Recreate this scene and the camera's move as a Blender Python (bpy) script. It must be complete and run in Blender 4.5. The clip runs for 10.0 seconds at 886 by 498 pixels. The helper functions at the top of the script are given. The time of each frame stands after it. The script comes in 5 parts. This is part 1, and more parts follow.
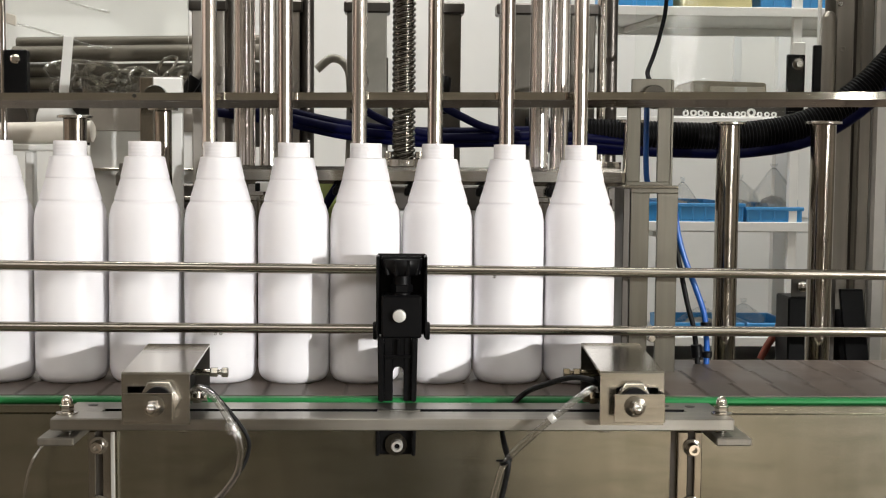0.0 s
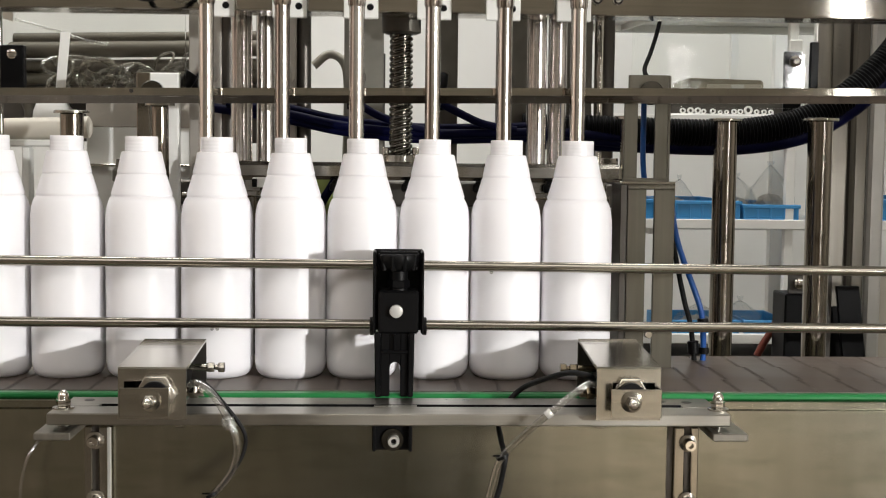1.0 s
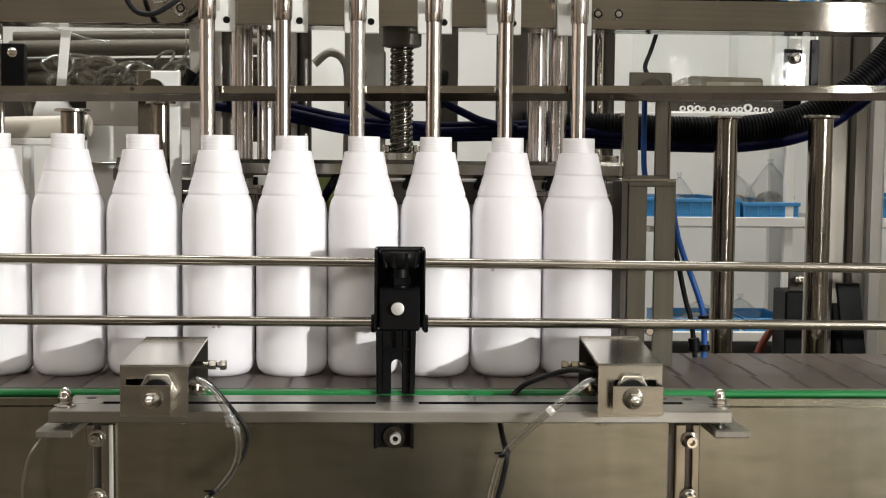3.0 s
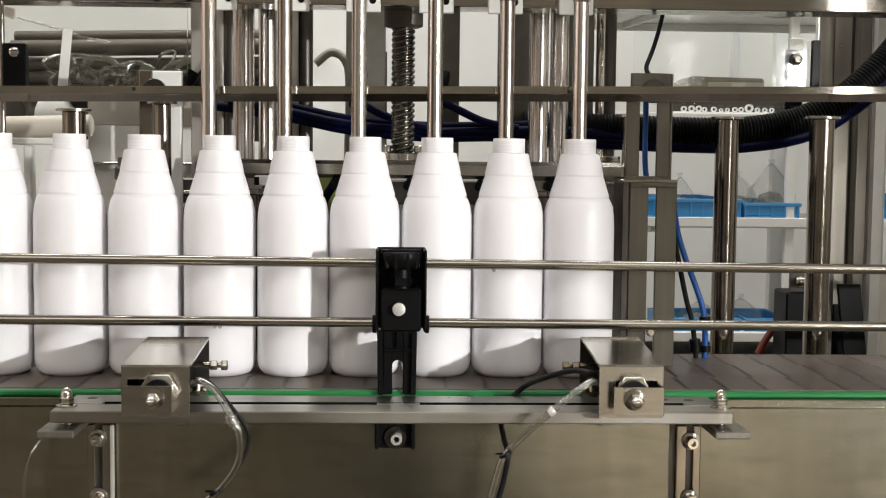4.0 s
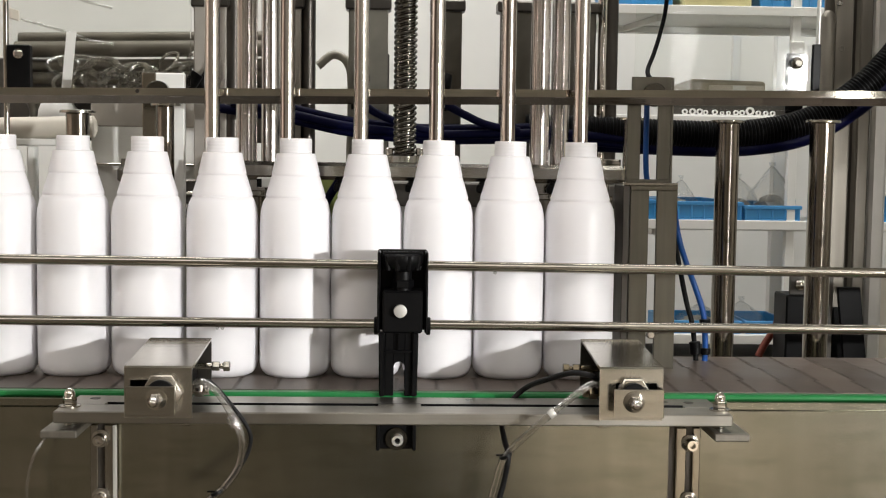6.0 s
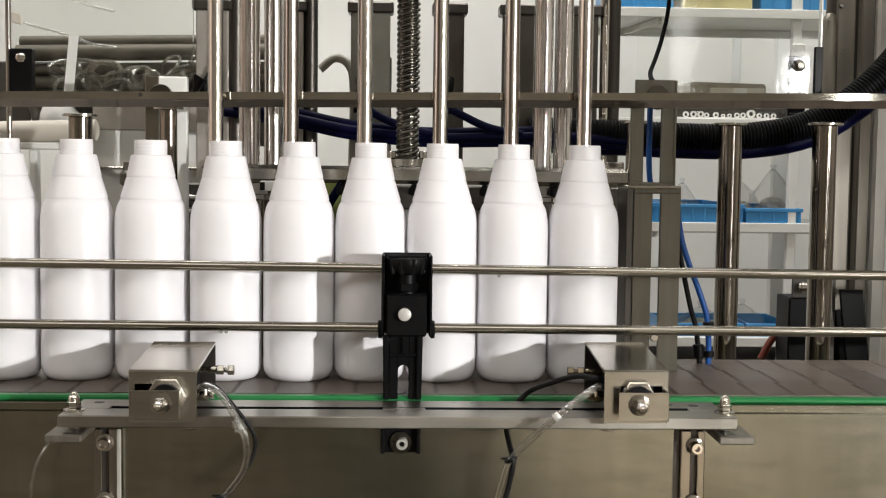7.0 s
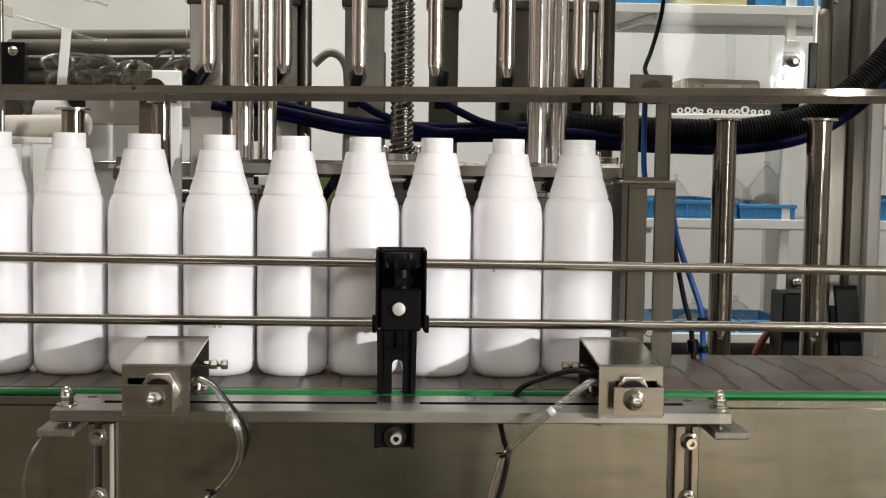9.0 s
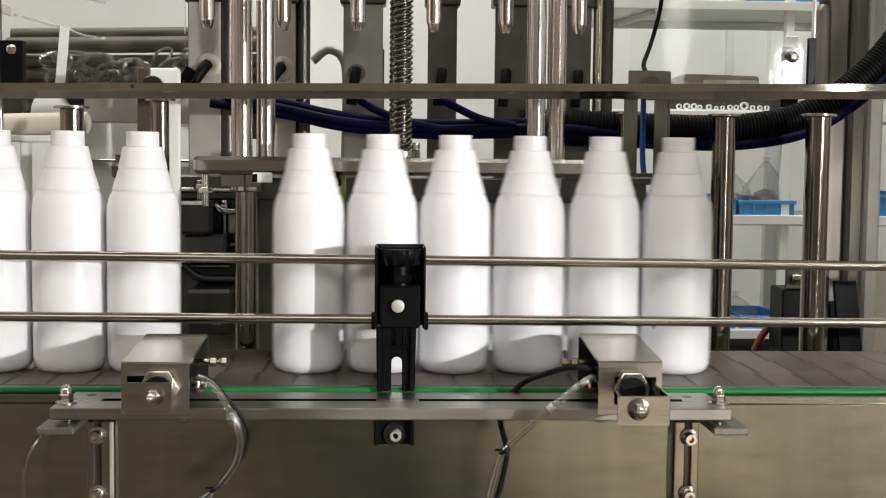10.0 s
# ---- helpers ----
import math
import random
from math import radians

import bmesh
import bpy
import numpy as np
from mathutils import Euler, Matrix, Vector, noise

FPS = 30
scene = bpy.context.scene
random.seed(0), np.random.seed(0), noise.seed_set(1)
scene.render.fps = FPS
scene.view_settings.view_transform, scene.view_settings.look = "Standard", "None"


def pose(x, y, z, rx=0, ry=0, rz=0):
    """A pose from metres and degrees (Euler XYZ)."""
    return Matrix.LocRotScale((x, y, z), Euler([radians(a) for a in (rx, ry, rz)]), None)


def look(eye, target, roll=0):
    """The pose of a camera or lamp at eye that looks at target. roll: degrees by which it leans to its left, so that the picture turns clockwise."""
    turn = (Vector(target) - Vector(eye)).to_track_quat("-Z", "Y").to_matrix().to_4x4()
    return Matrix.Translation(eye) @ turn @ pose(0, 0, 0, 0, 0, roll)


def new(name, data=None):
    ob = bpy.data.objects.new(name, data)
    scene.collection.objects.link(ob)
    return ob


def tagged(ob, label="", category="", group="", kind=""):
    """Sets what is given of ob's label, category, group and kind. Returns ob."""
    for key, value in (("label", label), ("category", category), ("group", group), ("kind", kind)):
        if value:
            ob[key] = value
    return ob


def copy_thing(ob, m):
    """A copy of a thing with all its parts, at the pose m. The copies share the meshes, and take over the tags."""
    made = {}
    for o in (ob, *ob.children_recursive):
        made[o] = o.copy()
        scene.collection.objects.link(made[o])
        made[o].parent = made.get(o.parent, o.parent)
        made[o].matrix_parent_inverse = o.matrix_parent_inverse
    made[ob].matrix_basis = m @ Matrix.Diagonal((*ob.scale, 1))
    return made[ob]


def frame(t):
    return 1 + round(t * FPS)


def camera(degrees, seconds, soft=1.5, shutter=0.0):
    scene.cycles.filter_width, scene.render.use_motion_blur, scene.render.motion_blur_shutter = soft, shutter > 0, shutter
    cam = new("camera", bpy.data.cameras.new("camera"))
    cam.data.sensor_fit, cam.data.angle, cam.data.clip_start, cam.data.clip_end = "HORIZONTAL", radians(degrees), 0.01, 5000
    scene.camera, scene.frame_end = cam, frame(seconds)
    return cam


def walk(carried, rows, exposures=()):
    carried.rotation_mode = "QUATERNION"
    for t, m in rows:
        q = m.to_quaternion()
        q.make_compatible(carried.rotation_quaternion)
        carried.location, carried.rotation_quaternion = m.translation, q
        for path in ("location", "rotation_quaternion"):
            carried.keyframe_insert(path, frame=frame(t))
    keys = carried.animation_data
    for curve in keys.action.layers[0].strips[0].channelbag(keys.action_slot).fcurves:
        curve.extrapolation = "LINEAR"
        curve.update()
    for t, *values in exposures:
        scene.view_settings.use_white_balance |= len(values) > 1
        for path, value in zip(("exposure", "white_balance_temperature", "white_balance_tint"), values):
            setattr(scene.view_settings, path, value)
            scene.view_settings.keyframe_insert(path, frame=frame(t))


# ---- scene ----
cam = camera(39.2, 10.0, soft=1.1, shutter=0.5)
PATH = [
    (0, (0.003, -1.237, 1.122), (0.076, 0.757, 0.98), 0.5),
    (0.5, (0.004, -1.237, 1.119), (0.077, 0.756, 0.978), 0.6),
    (1, (0.003, -1.237, 1.119), (0.081, 0.756, 0.975), 0.6),
    (1.5, (0.0, -1.237, 1.119), (0.079, 0.757, 0.975), 0.5),
    (2, (-0.001, -1.236, 1.117), (0.08, 0.757, 0.972), 0.5),
    (2.5, (0.001, -1.237, 1.117), (0.081, 0.756, 0.972), 0.5),
    (4, (0.0, -1.238, 1.119), (0.079, 0.755, 0.972), 0.6),
    (4.5, (0.0, -1.239, 1.118), (0.077, 0.754, 0.972), 0.7),
    (5, (0.0, -1.243, 1.118), (0.076, 0.75, 0.967), 0.7),
    (5.5, (0.0, -1.244, 1.12), (0.077, 0.749, 0.971), 0.8),
    (7, (-0.006, -1.243, 1.121), (0.074, 0.751, 0.98), 0.7),
    (7.5, (-0.009, -1.242, 1.121), (0.075, 0.752, 0.977), 0.7),
    (8, (-0.006, -1.244, 1.122), (0.081, 0.749, 0.977), 0.7),
    (8.5, (-0.007, -1.243, 1.122), (0.083, 0.749, 0.978), 0.7),
    (9, (-0.007, -1.24, 1.118), (0.084, 0.753, 0.973), 0.8),
    (9.5, (-0.008, -1.24, 1.118), (0.084, 0.752, 0.97), 0.7),
    (10, (-0.006, -1.24, 1.118), (0.085, 0.752, 0.968), 0.6),
]
walk(cam, [(t, look(eye, goal, roll)) for t, eye, goal, roll in PATH],
     exposures=[(0, -0.02), (0.5, -0.06), (0.9, -0.07), (7.5, -0.06), (9, -0.11), (10, -0.07)])


# ---- world and lights ----
world = bpy.data.worlds.new("world")
world.use_nodes = True
scene.world = world
world.node_tree.nodes["Background"].inputs[0].default_value = (0.75, 0.85, 1.0, 1)
world.node_tree.nodes["Background"].inputs[1].default_value = 0.03


def area_lamp(name, m, sx, sy, watts, colour):
    d = bpy.data.lights.new(name, "AREA")
    d.shape, d.size, d.size_y, d.energy, d.color = "RECTANGLE", sx, sy, watts, colour
    ob = new(name, d)
    ob.matrix_world = m
    return ob


WARM, COOL = (1.0, 0.97, 0.92), (1.0, 0.98, 0.95)
spot = bpy.data.lights.new("work_lamp", "SPOT")
spot.energy, spot.color, spot.shadow_soft_size, spot.spot_size, spot.spot_blend = 198, (1.0, 0.985, 0.96), 0.015, radians(35), 0.25
new("work_lamp", spot).matrix_world = look((1.5, -1.75, 1.24), (0.058, 0.0, 1.04))
area_lamp("upright_tube_lamp", look((1.7, -3.3, 1.3), (0.3, 0.0, 1.0)), 0.07, 1.4, 6, COOL)
# broad unseen fill, sized to soften the shade on the bottles
area_lamp("overhead_fill_front", look((0.3, -2.5, 3.15), (0.3, -2.2, 0)), 4.0, 2.6, 80, (1.0, 0.96, 0.9))
# added fills: brighten the side walls so the round steel mirrors them
area_lamp("wall_fill_west", look((-3.5, -1.6, 2.7), (-4.3, -1.6, 0)), 0.3, 2.6, 75, COOL)
area_lamp("wall_fill_east", look((3.5, -1.6, 2.7), (4.3, -1.6, 0)), 0.3, 2.6, 45, COOL)
# added fill: brightens the floor patch that the front panel reflects
side = area_lamp("floor_fill_side", look((1.2, -3.0, 3.15), (1.15, -3.65, 0)), 0.8, 0.4, 38, COOL)
side.data.spread = radians(38)
area_lamp("ceiling_lamp_over", look((-0.3, 0.55, 2.9), (-0.3, 0.55, 0)), 2.4, 0.3, 36, COOL)
area_lamp("ceiling_lamp_rear", look((0.6, 0.72, 2.6), (0.6, 1.35, 0.9)), 3.0, 0.2, 15.5, COOL)

# ---- materials ----


def material(name, colour, rough=0.5, metal=0.0, grain=0.0, scale=40.0, stretch=(1, 1, 1), bump=0.0, alt=None, wear=0.0, **more):
    """A principled surface with fine grain, larger stains and a little relief."""
    m = bpy.data.materials.new(name)
    m.use_nodes = True
    nt = m.node_tree
    b = nt.nodes["Principled BSDF"]
    b.inputs["Base Color"].default_value = (*colour, 1)
    b.inputs["Roughness"].default_value = rough
    b.inputs["Metallic"].default_value = metal
    for key, value in more.items():
        b.inputs[key.replace("_", " ")].default_value = value
    co = nt.nodes.new("ShaderNodeTexCoord")
    mp = nt.nodes.new("ShaderNodeMapping")
    mp.inputs["Scale"].default_value = stretch
    nt.links.new(co.outputs["Object"], mp.inputs["Vector"])
    fine = nt.nodes.new("ShaderNodeTexNoise")
    fine.inputs["Scale"].default_value, fine.inputs["Detail"].default_value = scale, 5
    nt.links.new(mp.outputs["Vector"], fine.inputs["Vector"])
    broad = nt.nodes.new("ShaderNodeTexNoise")
    broad.inputs["Scale"].default_value, broad.inputs["Detail"].default_value = 7.0, 4
    nt.links.new(co.outputs["Object"], broad.inputs["Vector"])
    if grain or alt:
        ramp = nt.nodes.new("ShaderNodeValToRGB")
        ramp.color_ramp.interpolation = "EASE"
        ramp.color_ramp.elements[0].position, ramp.color_ramp.elements[1].position = 0.3, 0.7
        other = alt or tuple(c * (1 - grain) for c in colour)
        ramp.color_ramp.elements[0].color, ramp.color_ramp.elements[1].color = (*other, 1), (*colour, 1)
        mix = nt.nodes.new("ShaderNodeMath")
        mix.operation = "MULTIPLY_ADD"
        nt.links.new(fine.outputs["Fac"], mix.inputs[0])
        mix.inputs[1].default_value = 0.45
        half = nt.nodes.new("ShaderNodeMath")
        half.operation = "MULTIPLY"
        half.inputs[1].default_value = 0.55
        nt.links.new(broad.outputs["Fac"], half.inputs[0])
        nt.links.new(half.outputs[0], mix.inputs[2])
        nt.links.new(mix.outputs[0], ramp.inputs["Fac"])
        nt.links.new(ramp.outputs["Color"], b.inputs["Base Color"])
    if wear:
        mr = nt.nodes.new("ShaderNodeMapRange")
        mr.interpolation_type = "SMOOTHSTEP"
        mr.inputs["From Min"].default_value, mr.inputs["From Max"].default_value = 0.3, 0.7
        mr.inputs["To Min"].default_value, mr.inputs["To Max"].default_value = max(0.02, rough - wear), rough + wear
        nt.links.new(broad.outputs["Fac"], mr.inputs["Value"])
        nt.links.new(mr.outputs["Result"], b.inputs["Roughness"])
    if bump:
        bp = nt.nodes.new("ShaderNodeBump")
        bp.inputs["Strength"].default_value, bp.inputs["Distance"].default_value = bump, 0.001
        nt.links.new(fine.outputs["Fac"], bp.inputs["Height"])
        nt.links.new(bp.outputs["Normal"], b.inputs["Normal"])
    return m


STEEL = material("brushed_stainless", (0.54, 0.515, 0.46), 0.18, 1, 0.2, 90, (0.06, 1, 1.5), 0.12, wear=0.08)
RAIL = material("drawn_steel_rail", (0.45, 0.425, 0.37), 0.2, 1, 0.2, 260, (0.01, 1, 1), 0.15, alt=(0.34, 0.315, 0.27), wear=0.04)
BARM = material("worn_flat_bar", (0.43, 0.41, 0.365), 0.36, 1, 0.25, 90, (0.06, 1, 1.5), 0.12, wear=0.1)
BEAM = material("smooth_brushed_stainless", (0.56, 0.535, 0.475), 0.05, 1, 0.2, 140, (0.03, 1, 1.5), 0.08, wear=0.01)
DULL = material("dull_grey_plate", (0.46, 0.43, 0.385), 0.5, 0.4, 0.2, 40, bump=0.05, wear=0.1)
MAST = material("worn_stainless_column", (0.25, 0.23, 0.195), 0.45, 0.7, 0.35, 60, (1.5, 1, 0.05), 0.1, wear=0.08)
# pale base; on screws and strap edge it paints their bright reflections
PALE_METAL = material("pale_metal", (0.66, 0.65, 0.62), 0.42, 0.55, 0.1, 60)
STEEL_V = material("brushed_stainless_upright", (0.38, 0.355, 0.31), 0.18, 1, 0.2, 90, (1.5, 1, 0.06), 0.12, wear=0.08)
PANEL = material("satin_stainless_sheet", (0.49, 0.482, 0.415), 0.22, 1, 0.25, 60, (1, 1, 0.1), 0.01, alt=(0.4, 0.383, 0.325))


def tint_over(mat, size, squash, low, wide, tint):
    """A thin uneven tint over a material's own colour, for dirt and for painted reflections."""
    nt = mat.node_tree
    coords, own = nt.nodes["Texture Coordinate"], nt.nodes["Principled BSDF"].inputs["Base Color"]
    level, smear, cut, film = nt.nodes.new("ShaderNodeMapping"), nt.nodes.new("ShaderNodeTexNoise"), nt.nodes.new("ShaderNodeValToRGB"), nt.nodes.new("ShaderNodeMixRGB")
    level.inputs["Scale"].default_value = squash
    smear.inputs["Scale"].default_value, smear.inputs["Detail"].default_value, smear.inputs["Distortion"].default_value = size, 5, 0.4
    cut.color_ramp.elements[0].position, cut.color_ramp.elements[1].position = low, low + wide
    nt.links.new(coords.outputs["Object"], level.inputs["Vector"])
    nt.links.new(level.outputs["Vector"], smear.inputs["Vector"])
    nt.links.new(smear.outputs["Fac"], cut.inputs["Fac"])
    film.blend_type = "MULTIPLY"
    film.inputs["Color2"].default_value = (*tint, 1)
    nt.links.new(cut.outputs["Color"], film.inputs["Fac"])
    nt.links.new(own.links[0].from_socket, film.inputs["Color1"])
    nt.links.new(film.outputs["Color"], own)


# wiped, blotchy dirt on the sheet: large uneven patches and short level smears
tint_over(PANEL, 6.0, (0.8, 1, 1.3), 0.3, 0.4, (0.76, 0.76, 0.71))
tint_over(PANEL, 30.0, (0.5, 1, 2.2), 0.45, 0.35, (0.74, 0.76, 0.72))
# soft upright streaks: reflections painted into the sheet's colour
tint_over(PANEL, 22.0, (1.0, 1, 0.06), 0.3, 0.45, (0.8, 0.79, 0.76))
CHROME = material("polished_steel", (0.74, 0.71, 0.67), 0.07, 1, 0.06, 60, (1, 1, 0.05), 0.02, wear=0.03)
# alternate tones of the next three run upright, imitating mirrored room stripes
TUBE = material("ground_steel_tube", (0.93, 0.9, 0.87), 0.19, 1, 0.08, 650, (1, 1, 0.001), 0.12, alt=(0.75, 0.7, 0.65), wear=0.04)
SHAFT = material("polished_guide_shaft", (0.97, 0.95, 0.94), 0.2, 1, 0.08, 520, (1, 1, 0.001), 0.15, alt=(0.82, 0.78, 0.75), wear=0.03)
POSTM = material("drawn_steel_post", (0.4, 0.365, 0.315), 0.14, 1, 0.08, 500, (1, 1, 0.001), 0.1, alt=(0.24, 0.215, 0.185), wear=0.05)
# dark upright streaks: room reflections painted into the tube, shaft and post colours
tint_over(TUBE, 260.0, (1, 1, 0.002), 0.5, 0.04, (0.34, 0.3, 0.28))
tint_over(SHAFT, 210.0, (1, 1, 0.002), 0.5, 0.05, (0.36, 0.33, 0.31))
tint_over(POSTM, 300.0, (1, 1, 0.002), 0.52, 0.1, (0.7, 0.66, 0.62))
DARK = material("dark_steel", (0.12, 0.11, 0.1), 0.4, 1, 0.3, 60, (1, 1, 0.1), 0.1, wear=0.1)
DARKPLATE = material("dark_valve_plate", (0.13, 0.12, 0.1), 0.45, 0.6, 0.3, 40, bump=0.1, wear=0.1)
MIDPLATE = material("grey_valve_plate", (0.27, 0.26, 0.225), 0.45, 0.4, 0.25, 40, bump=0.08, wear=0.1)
BLACK = material("black_plastic", (0.0035, 0.0035, 0.004), 0.4, 0, 0.3, 150, bump=0.1, wear=0.1, Specular_IOR_Level=0.15)
RUBBER = material("black_rubber", (0.007, 0.007, 0.0075), 0.55, 0, 0.3, 90, bump=0.1, Specular_IOR_Level=0.2)
HDPE = material("white_bottle_plastic", (0.85, 0.84, 0.865), 0.34, 0, 0.03, 25, bump=0.03, wear=0.06, Subsurface_Weight=0.4, Subsurface_Scale=0.006, Subsurface_Radius=(1, 1, 1))
GREEN = material("green_plastic_strip", (0.01, 0.18, 0.045), 0.4, 0, 0.2, 30, (0.3, 1, 1), 0.05, wear=0.1)
BELT = material("brown_grey_belt_plastic", (0.115, 0.089, 0.074), 0.38, 0, 0.3, 50, bump=0.1, alt=(0.085, 0.067, 0.056), wear=0.08)
nt = BELT.node_tree
info, hsv = nt.nodes.new("ShaderNodeObjectInfo"), nt.nodes.new("ShaderNodeHueSaturation")
spread = nt.nodes.new("ShaderNodeMapRange")
spread.inputs["To Min"].default_value, spread.inputs["To Max"].default_value = 0.78, 1.22
nt.links.new(info.outputs["Random"], spread.inputs["Value"])
nt.links.new(spread.outputs["Result"], hsv.inputs["Value"])
base = nt.nodes["Principled BSDF"].inputs["Base Color"]
nt.links.new(base.links[0].from_socket, hsv.inputs["Color"])
nt.links.new(hsv.outputs["Color"], base)
BLUE = material("blue_plastic", (0.045, 0.27, 0.58), 0.4, 0, 0.15, 30, bump=0.05)
HOSEBLK = material("matt_black_hose", (0.003, 0.003, 0.0033), 0.45, 0, 0.3, 90, Specular_IOR_Level=0.09)
CABLE = material("dead_matt_cable", (0.004, 0.004, 0.0045), 0.75, Specular_IOR_Level=0.05)
NAVY = material("navy_hose", (0.001, 0.0016, 0.022), 0.45, 0, 0.2, 30, bump=0.05, Specular_IOR_Level=0.08)
BLUETUBE = material("bright_blue_tube", (0.015, 0.1, 0.4), 0.3, 0, 0.1, 30)
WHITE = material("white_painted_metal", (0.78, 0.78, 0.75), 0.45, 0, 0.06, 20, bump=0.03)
WALLPAINT = material("white_wall_paint", (0.76, 0.76, 0.73), 0.7, 0, 0.06, 6, bump=0.06)
CREAM = material("cream_plastic", (0.62, 0.58, 0.5), 0.5, 0, 0.1, 20, bump=0.05)
PARCEL = material("brown_wrapped_board", (0.4, 0.36, 0.28), 0.5, 0, 0.4, 30, bump=0.3)
CARD = material("card_and_wrap", (0.6, 0.54, 0.28), 0.6, 0, 0.3, 25, bump=0.2)
ORANGE = material("orange_cable", (0.14, 0.022, 0.009), 0.5)
FLOORM = material("grey_floor_paint", (0.205, 0.17, 0.127), 0.5, 0, 0.3, 12, bump=0.05, wear=0.1)
ROOM = material("room_wall_tan", (0.3, 0.272, 0.228), 0.7, 0, 0.3, 3, bump=0.03)
BRASS = material("brass_fitting", (0.2, 0.165, 0.115), 0.25, 1, 0.2, 60)
DARK_SCREW = material("oiled_screw_steel", (0.19, 0.18, 0.158), 0.2, 1, 0.3, 60, bump=0.05)
EASTWALL = material("grey_white_side_wall", (0.57, 0.545, 0.48), 0.7, 0, 0.15, 3, bump=0.03)
SIDEWALL = material("pale_side_wall", (0.64, 0.53, 0.46), 0.7, 0, 0.15, 3, bump=0.03)
LIME = material("lime_plastic", (0.3, 0.36, 0.1), 0.45, 0, 0.2, 40)


def clear(name, colour, rough, alpha):
    m = material(name, colour, rough, IOR=1.45)
    m.node_tree.nodes["Principled BSDF"].inputs["Transmission Weight"].default_value = alpha
    return m




def thin_clear(name, tint, rough, gloss, edge, ripple=0.0):
    """Thin clear plastic: light passes straight through, the surface shines, most of all at its edges."""
    m = bpy.data.materials.new(name)
    m.use_nodes = True
    nt = m.node_tree
    nt.nodes.remove(nt.nodes["Principled BSDF"])
    through_it, shine, mix = nt.nodes.new("ShaderNodeBsdfTransparent"), nt.nodes.new("ShaderNodeBsdfGlossy"), nt.nodes.new("ShaderNodeMixShader")
    through_it.inputs["Color"].default_value = (*tint, 1)
    shine.inputs["Roughness"].default_value = rough
    rim, amount = nt.nodes.new("ShaderNodeLayerWeight"), nt.nodes.new("ShaderNodeMapRange")
    rim.inputs["Blend"].default_value = 0.4
    amount.inputs["To Min"].default_value, amount.inputs["To Max"].default_value = gloss, edge
    nt.links.new(rim.outputs["Facing"], amount.inputs["Value"])
    nt.links.new(amount.outputs["Result"], mix.inputs["Fac"])
    nt.links.new(through_it.outputs[0], mix.inputs[1])
    nt.links.new(shine.outputs[0], mix.inputs[2])
    nt.links.new(mix.outputs[0], nt.nodes["Material Output"].inputs["Surface"])
    if ripple:
        co, wave, bp = nt.nodes.new("ShaderNodeTexCoord"), nt.nodes.new("ShaderNodeTexNoise"), nt.nodes.new("ShaderNodeBump")
        wave.inputs["Scale"].default_value, wave.inputs["Detail"].default_value = 24, 3
        bp.inputs["Strength"].default_value, bp.inputs["Distance"].default_value = ripple, 0.001
        nt.links.new(co.outputs["Object"], wave.inputs["Vector"])
        nt.links.new(wave.outputs["Fac"], bp.inputs["Height"])
        nt.links.new(bp.outputs["Normal"], shine.inputs["Normal"])
    return m


CLEARTUBE = thin_clear("clear_tube", (0.9, 0.9, 0.88), 0.12, 0.16, 0.75)
SHEETCLEAR = thin_clear("clear_guard_sheet", (0.98, 0.99, 0.98), 0.045, 0.0007, 0.3, 0.4)
BAGFILM = thin_clear("clear_bag_film", (0.95, 0.955, 0.95), 0.2, 0.08, 0.22, 1.0)
ACRYLIC = clear("clear_acrylic", (0.93, 0.95, 0.93), 0.02, 1.0)
MURK = clear("dull_hose_plastic", (0.42, 0.39, 0.33), 0.12, 0.8)
GREYHOSE = material("clouded_grey_hose", (0.4, 0.38, 0.32), 0.3, 0, 0.3, 60, bump=0.1)
BRACKET = material("dull_bracket_steel", (0.18, 0.168, 0.138), 0.3, 1, 0.3, 70, (1.5, 1, 0.08), 0.12)
PIPE = material("dull_pipe_steel", (0.13, 0.115, 0.09), 0.55, 0.4, 0.3, 30, (0.1, 1, 1), 0.05)
GRIME = material("grimy_dark_paint", (0.075, 0.066, 0.055), 0.65, 0, 0.4, 25, bump=0.1)

# ---- mesh helpers ----
ORIGIN = {}


def thing(name, at, label, category, group="", kind=""):
    ob = new(name)
    ob.empty_display_size = 0.02
    ob.location = at
    ORIGIN[ob.name] = Vector(at)
    return tagged(ob, label, category, group, kind)


def part(name, bm, mat, parent=None, label="", smooth=True):
    """One mesh object from a bmesh in world coordinates, under its thing."""
    org = ORIGIN[parent.name] if parent else Vector((0, 0, 0))
    bmesh.ops.translate(bm, verts=bm.verts, vec=-org)
    bmesh.ops.recalc_face_normals(bm, faces=bm.faces)
    if smooth:
        for f in bm.faces:
            f.smooth = True
        for e in bm.edges:
            if len(e.link_faces) == 2 and e.calc_face_angle(0) > 0.6:
                e.smooth = False
    me = bpy.data.meshes.new(name)
    bm.to_mesh(me)
    bm.free()
    me.materials.append(mat)
    ob = new(name, me)
    if parent:
        ob.parent = parent
    ORIGIN[ob.name] = org
    if label:
        ob["label"] = label
    return ob


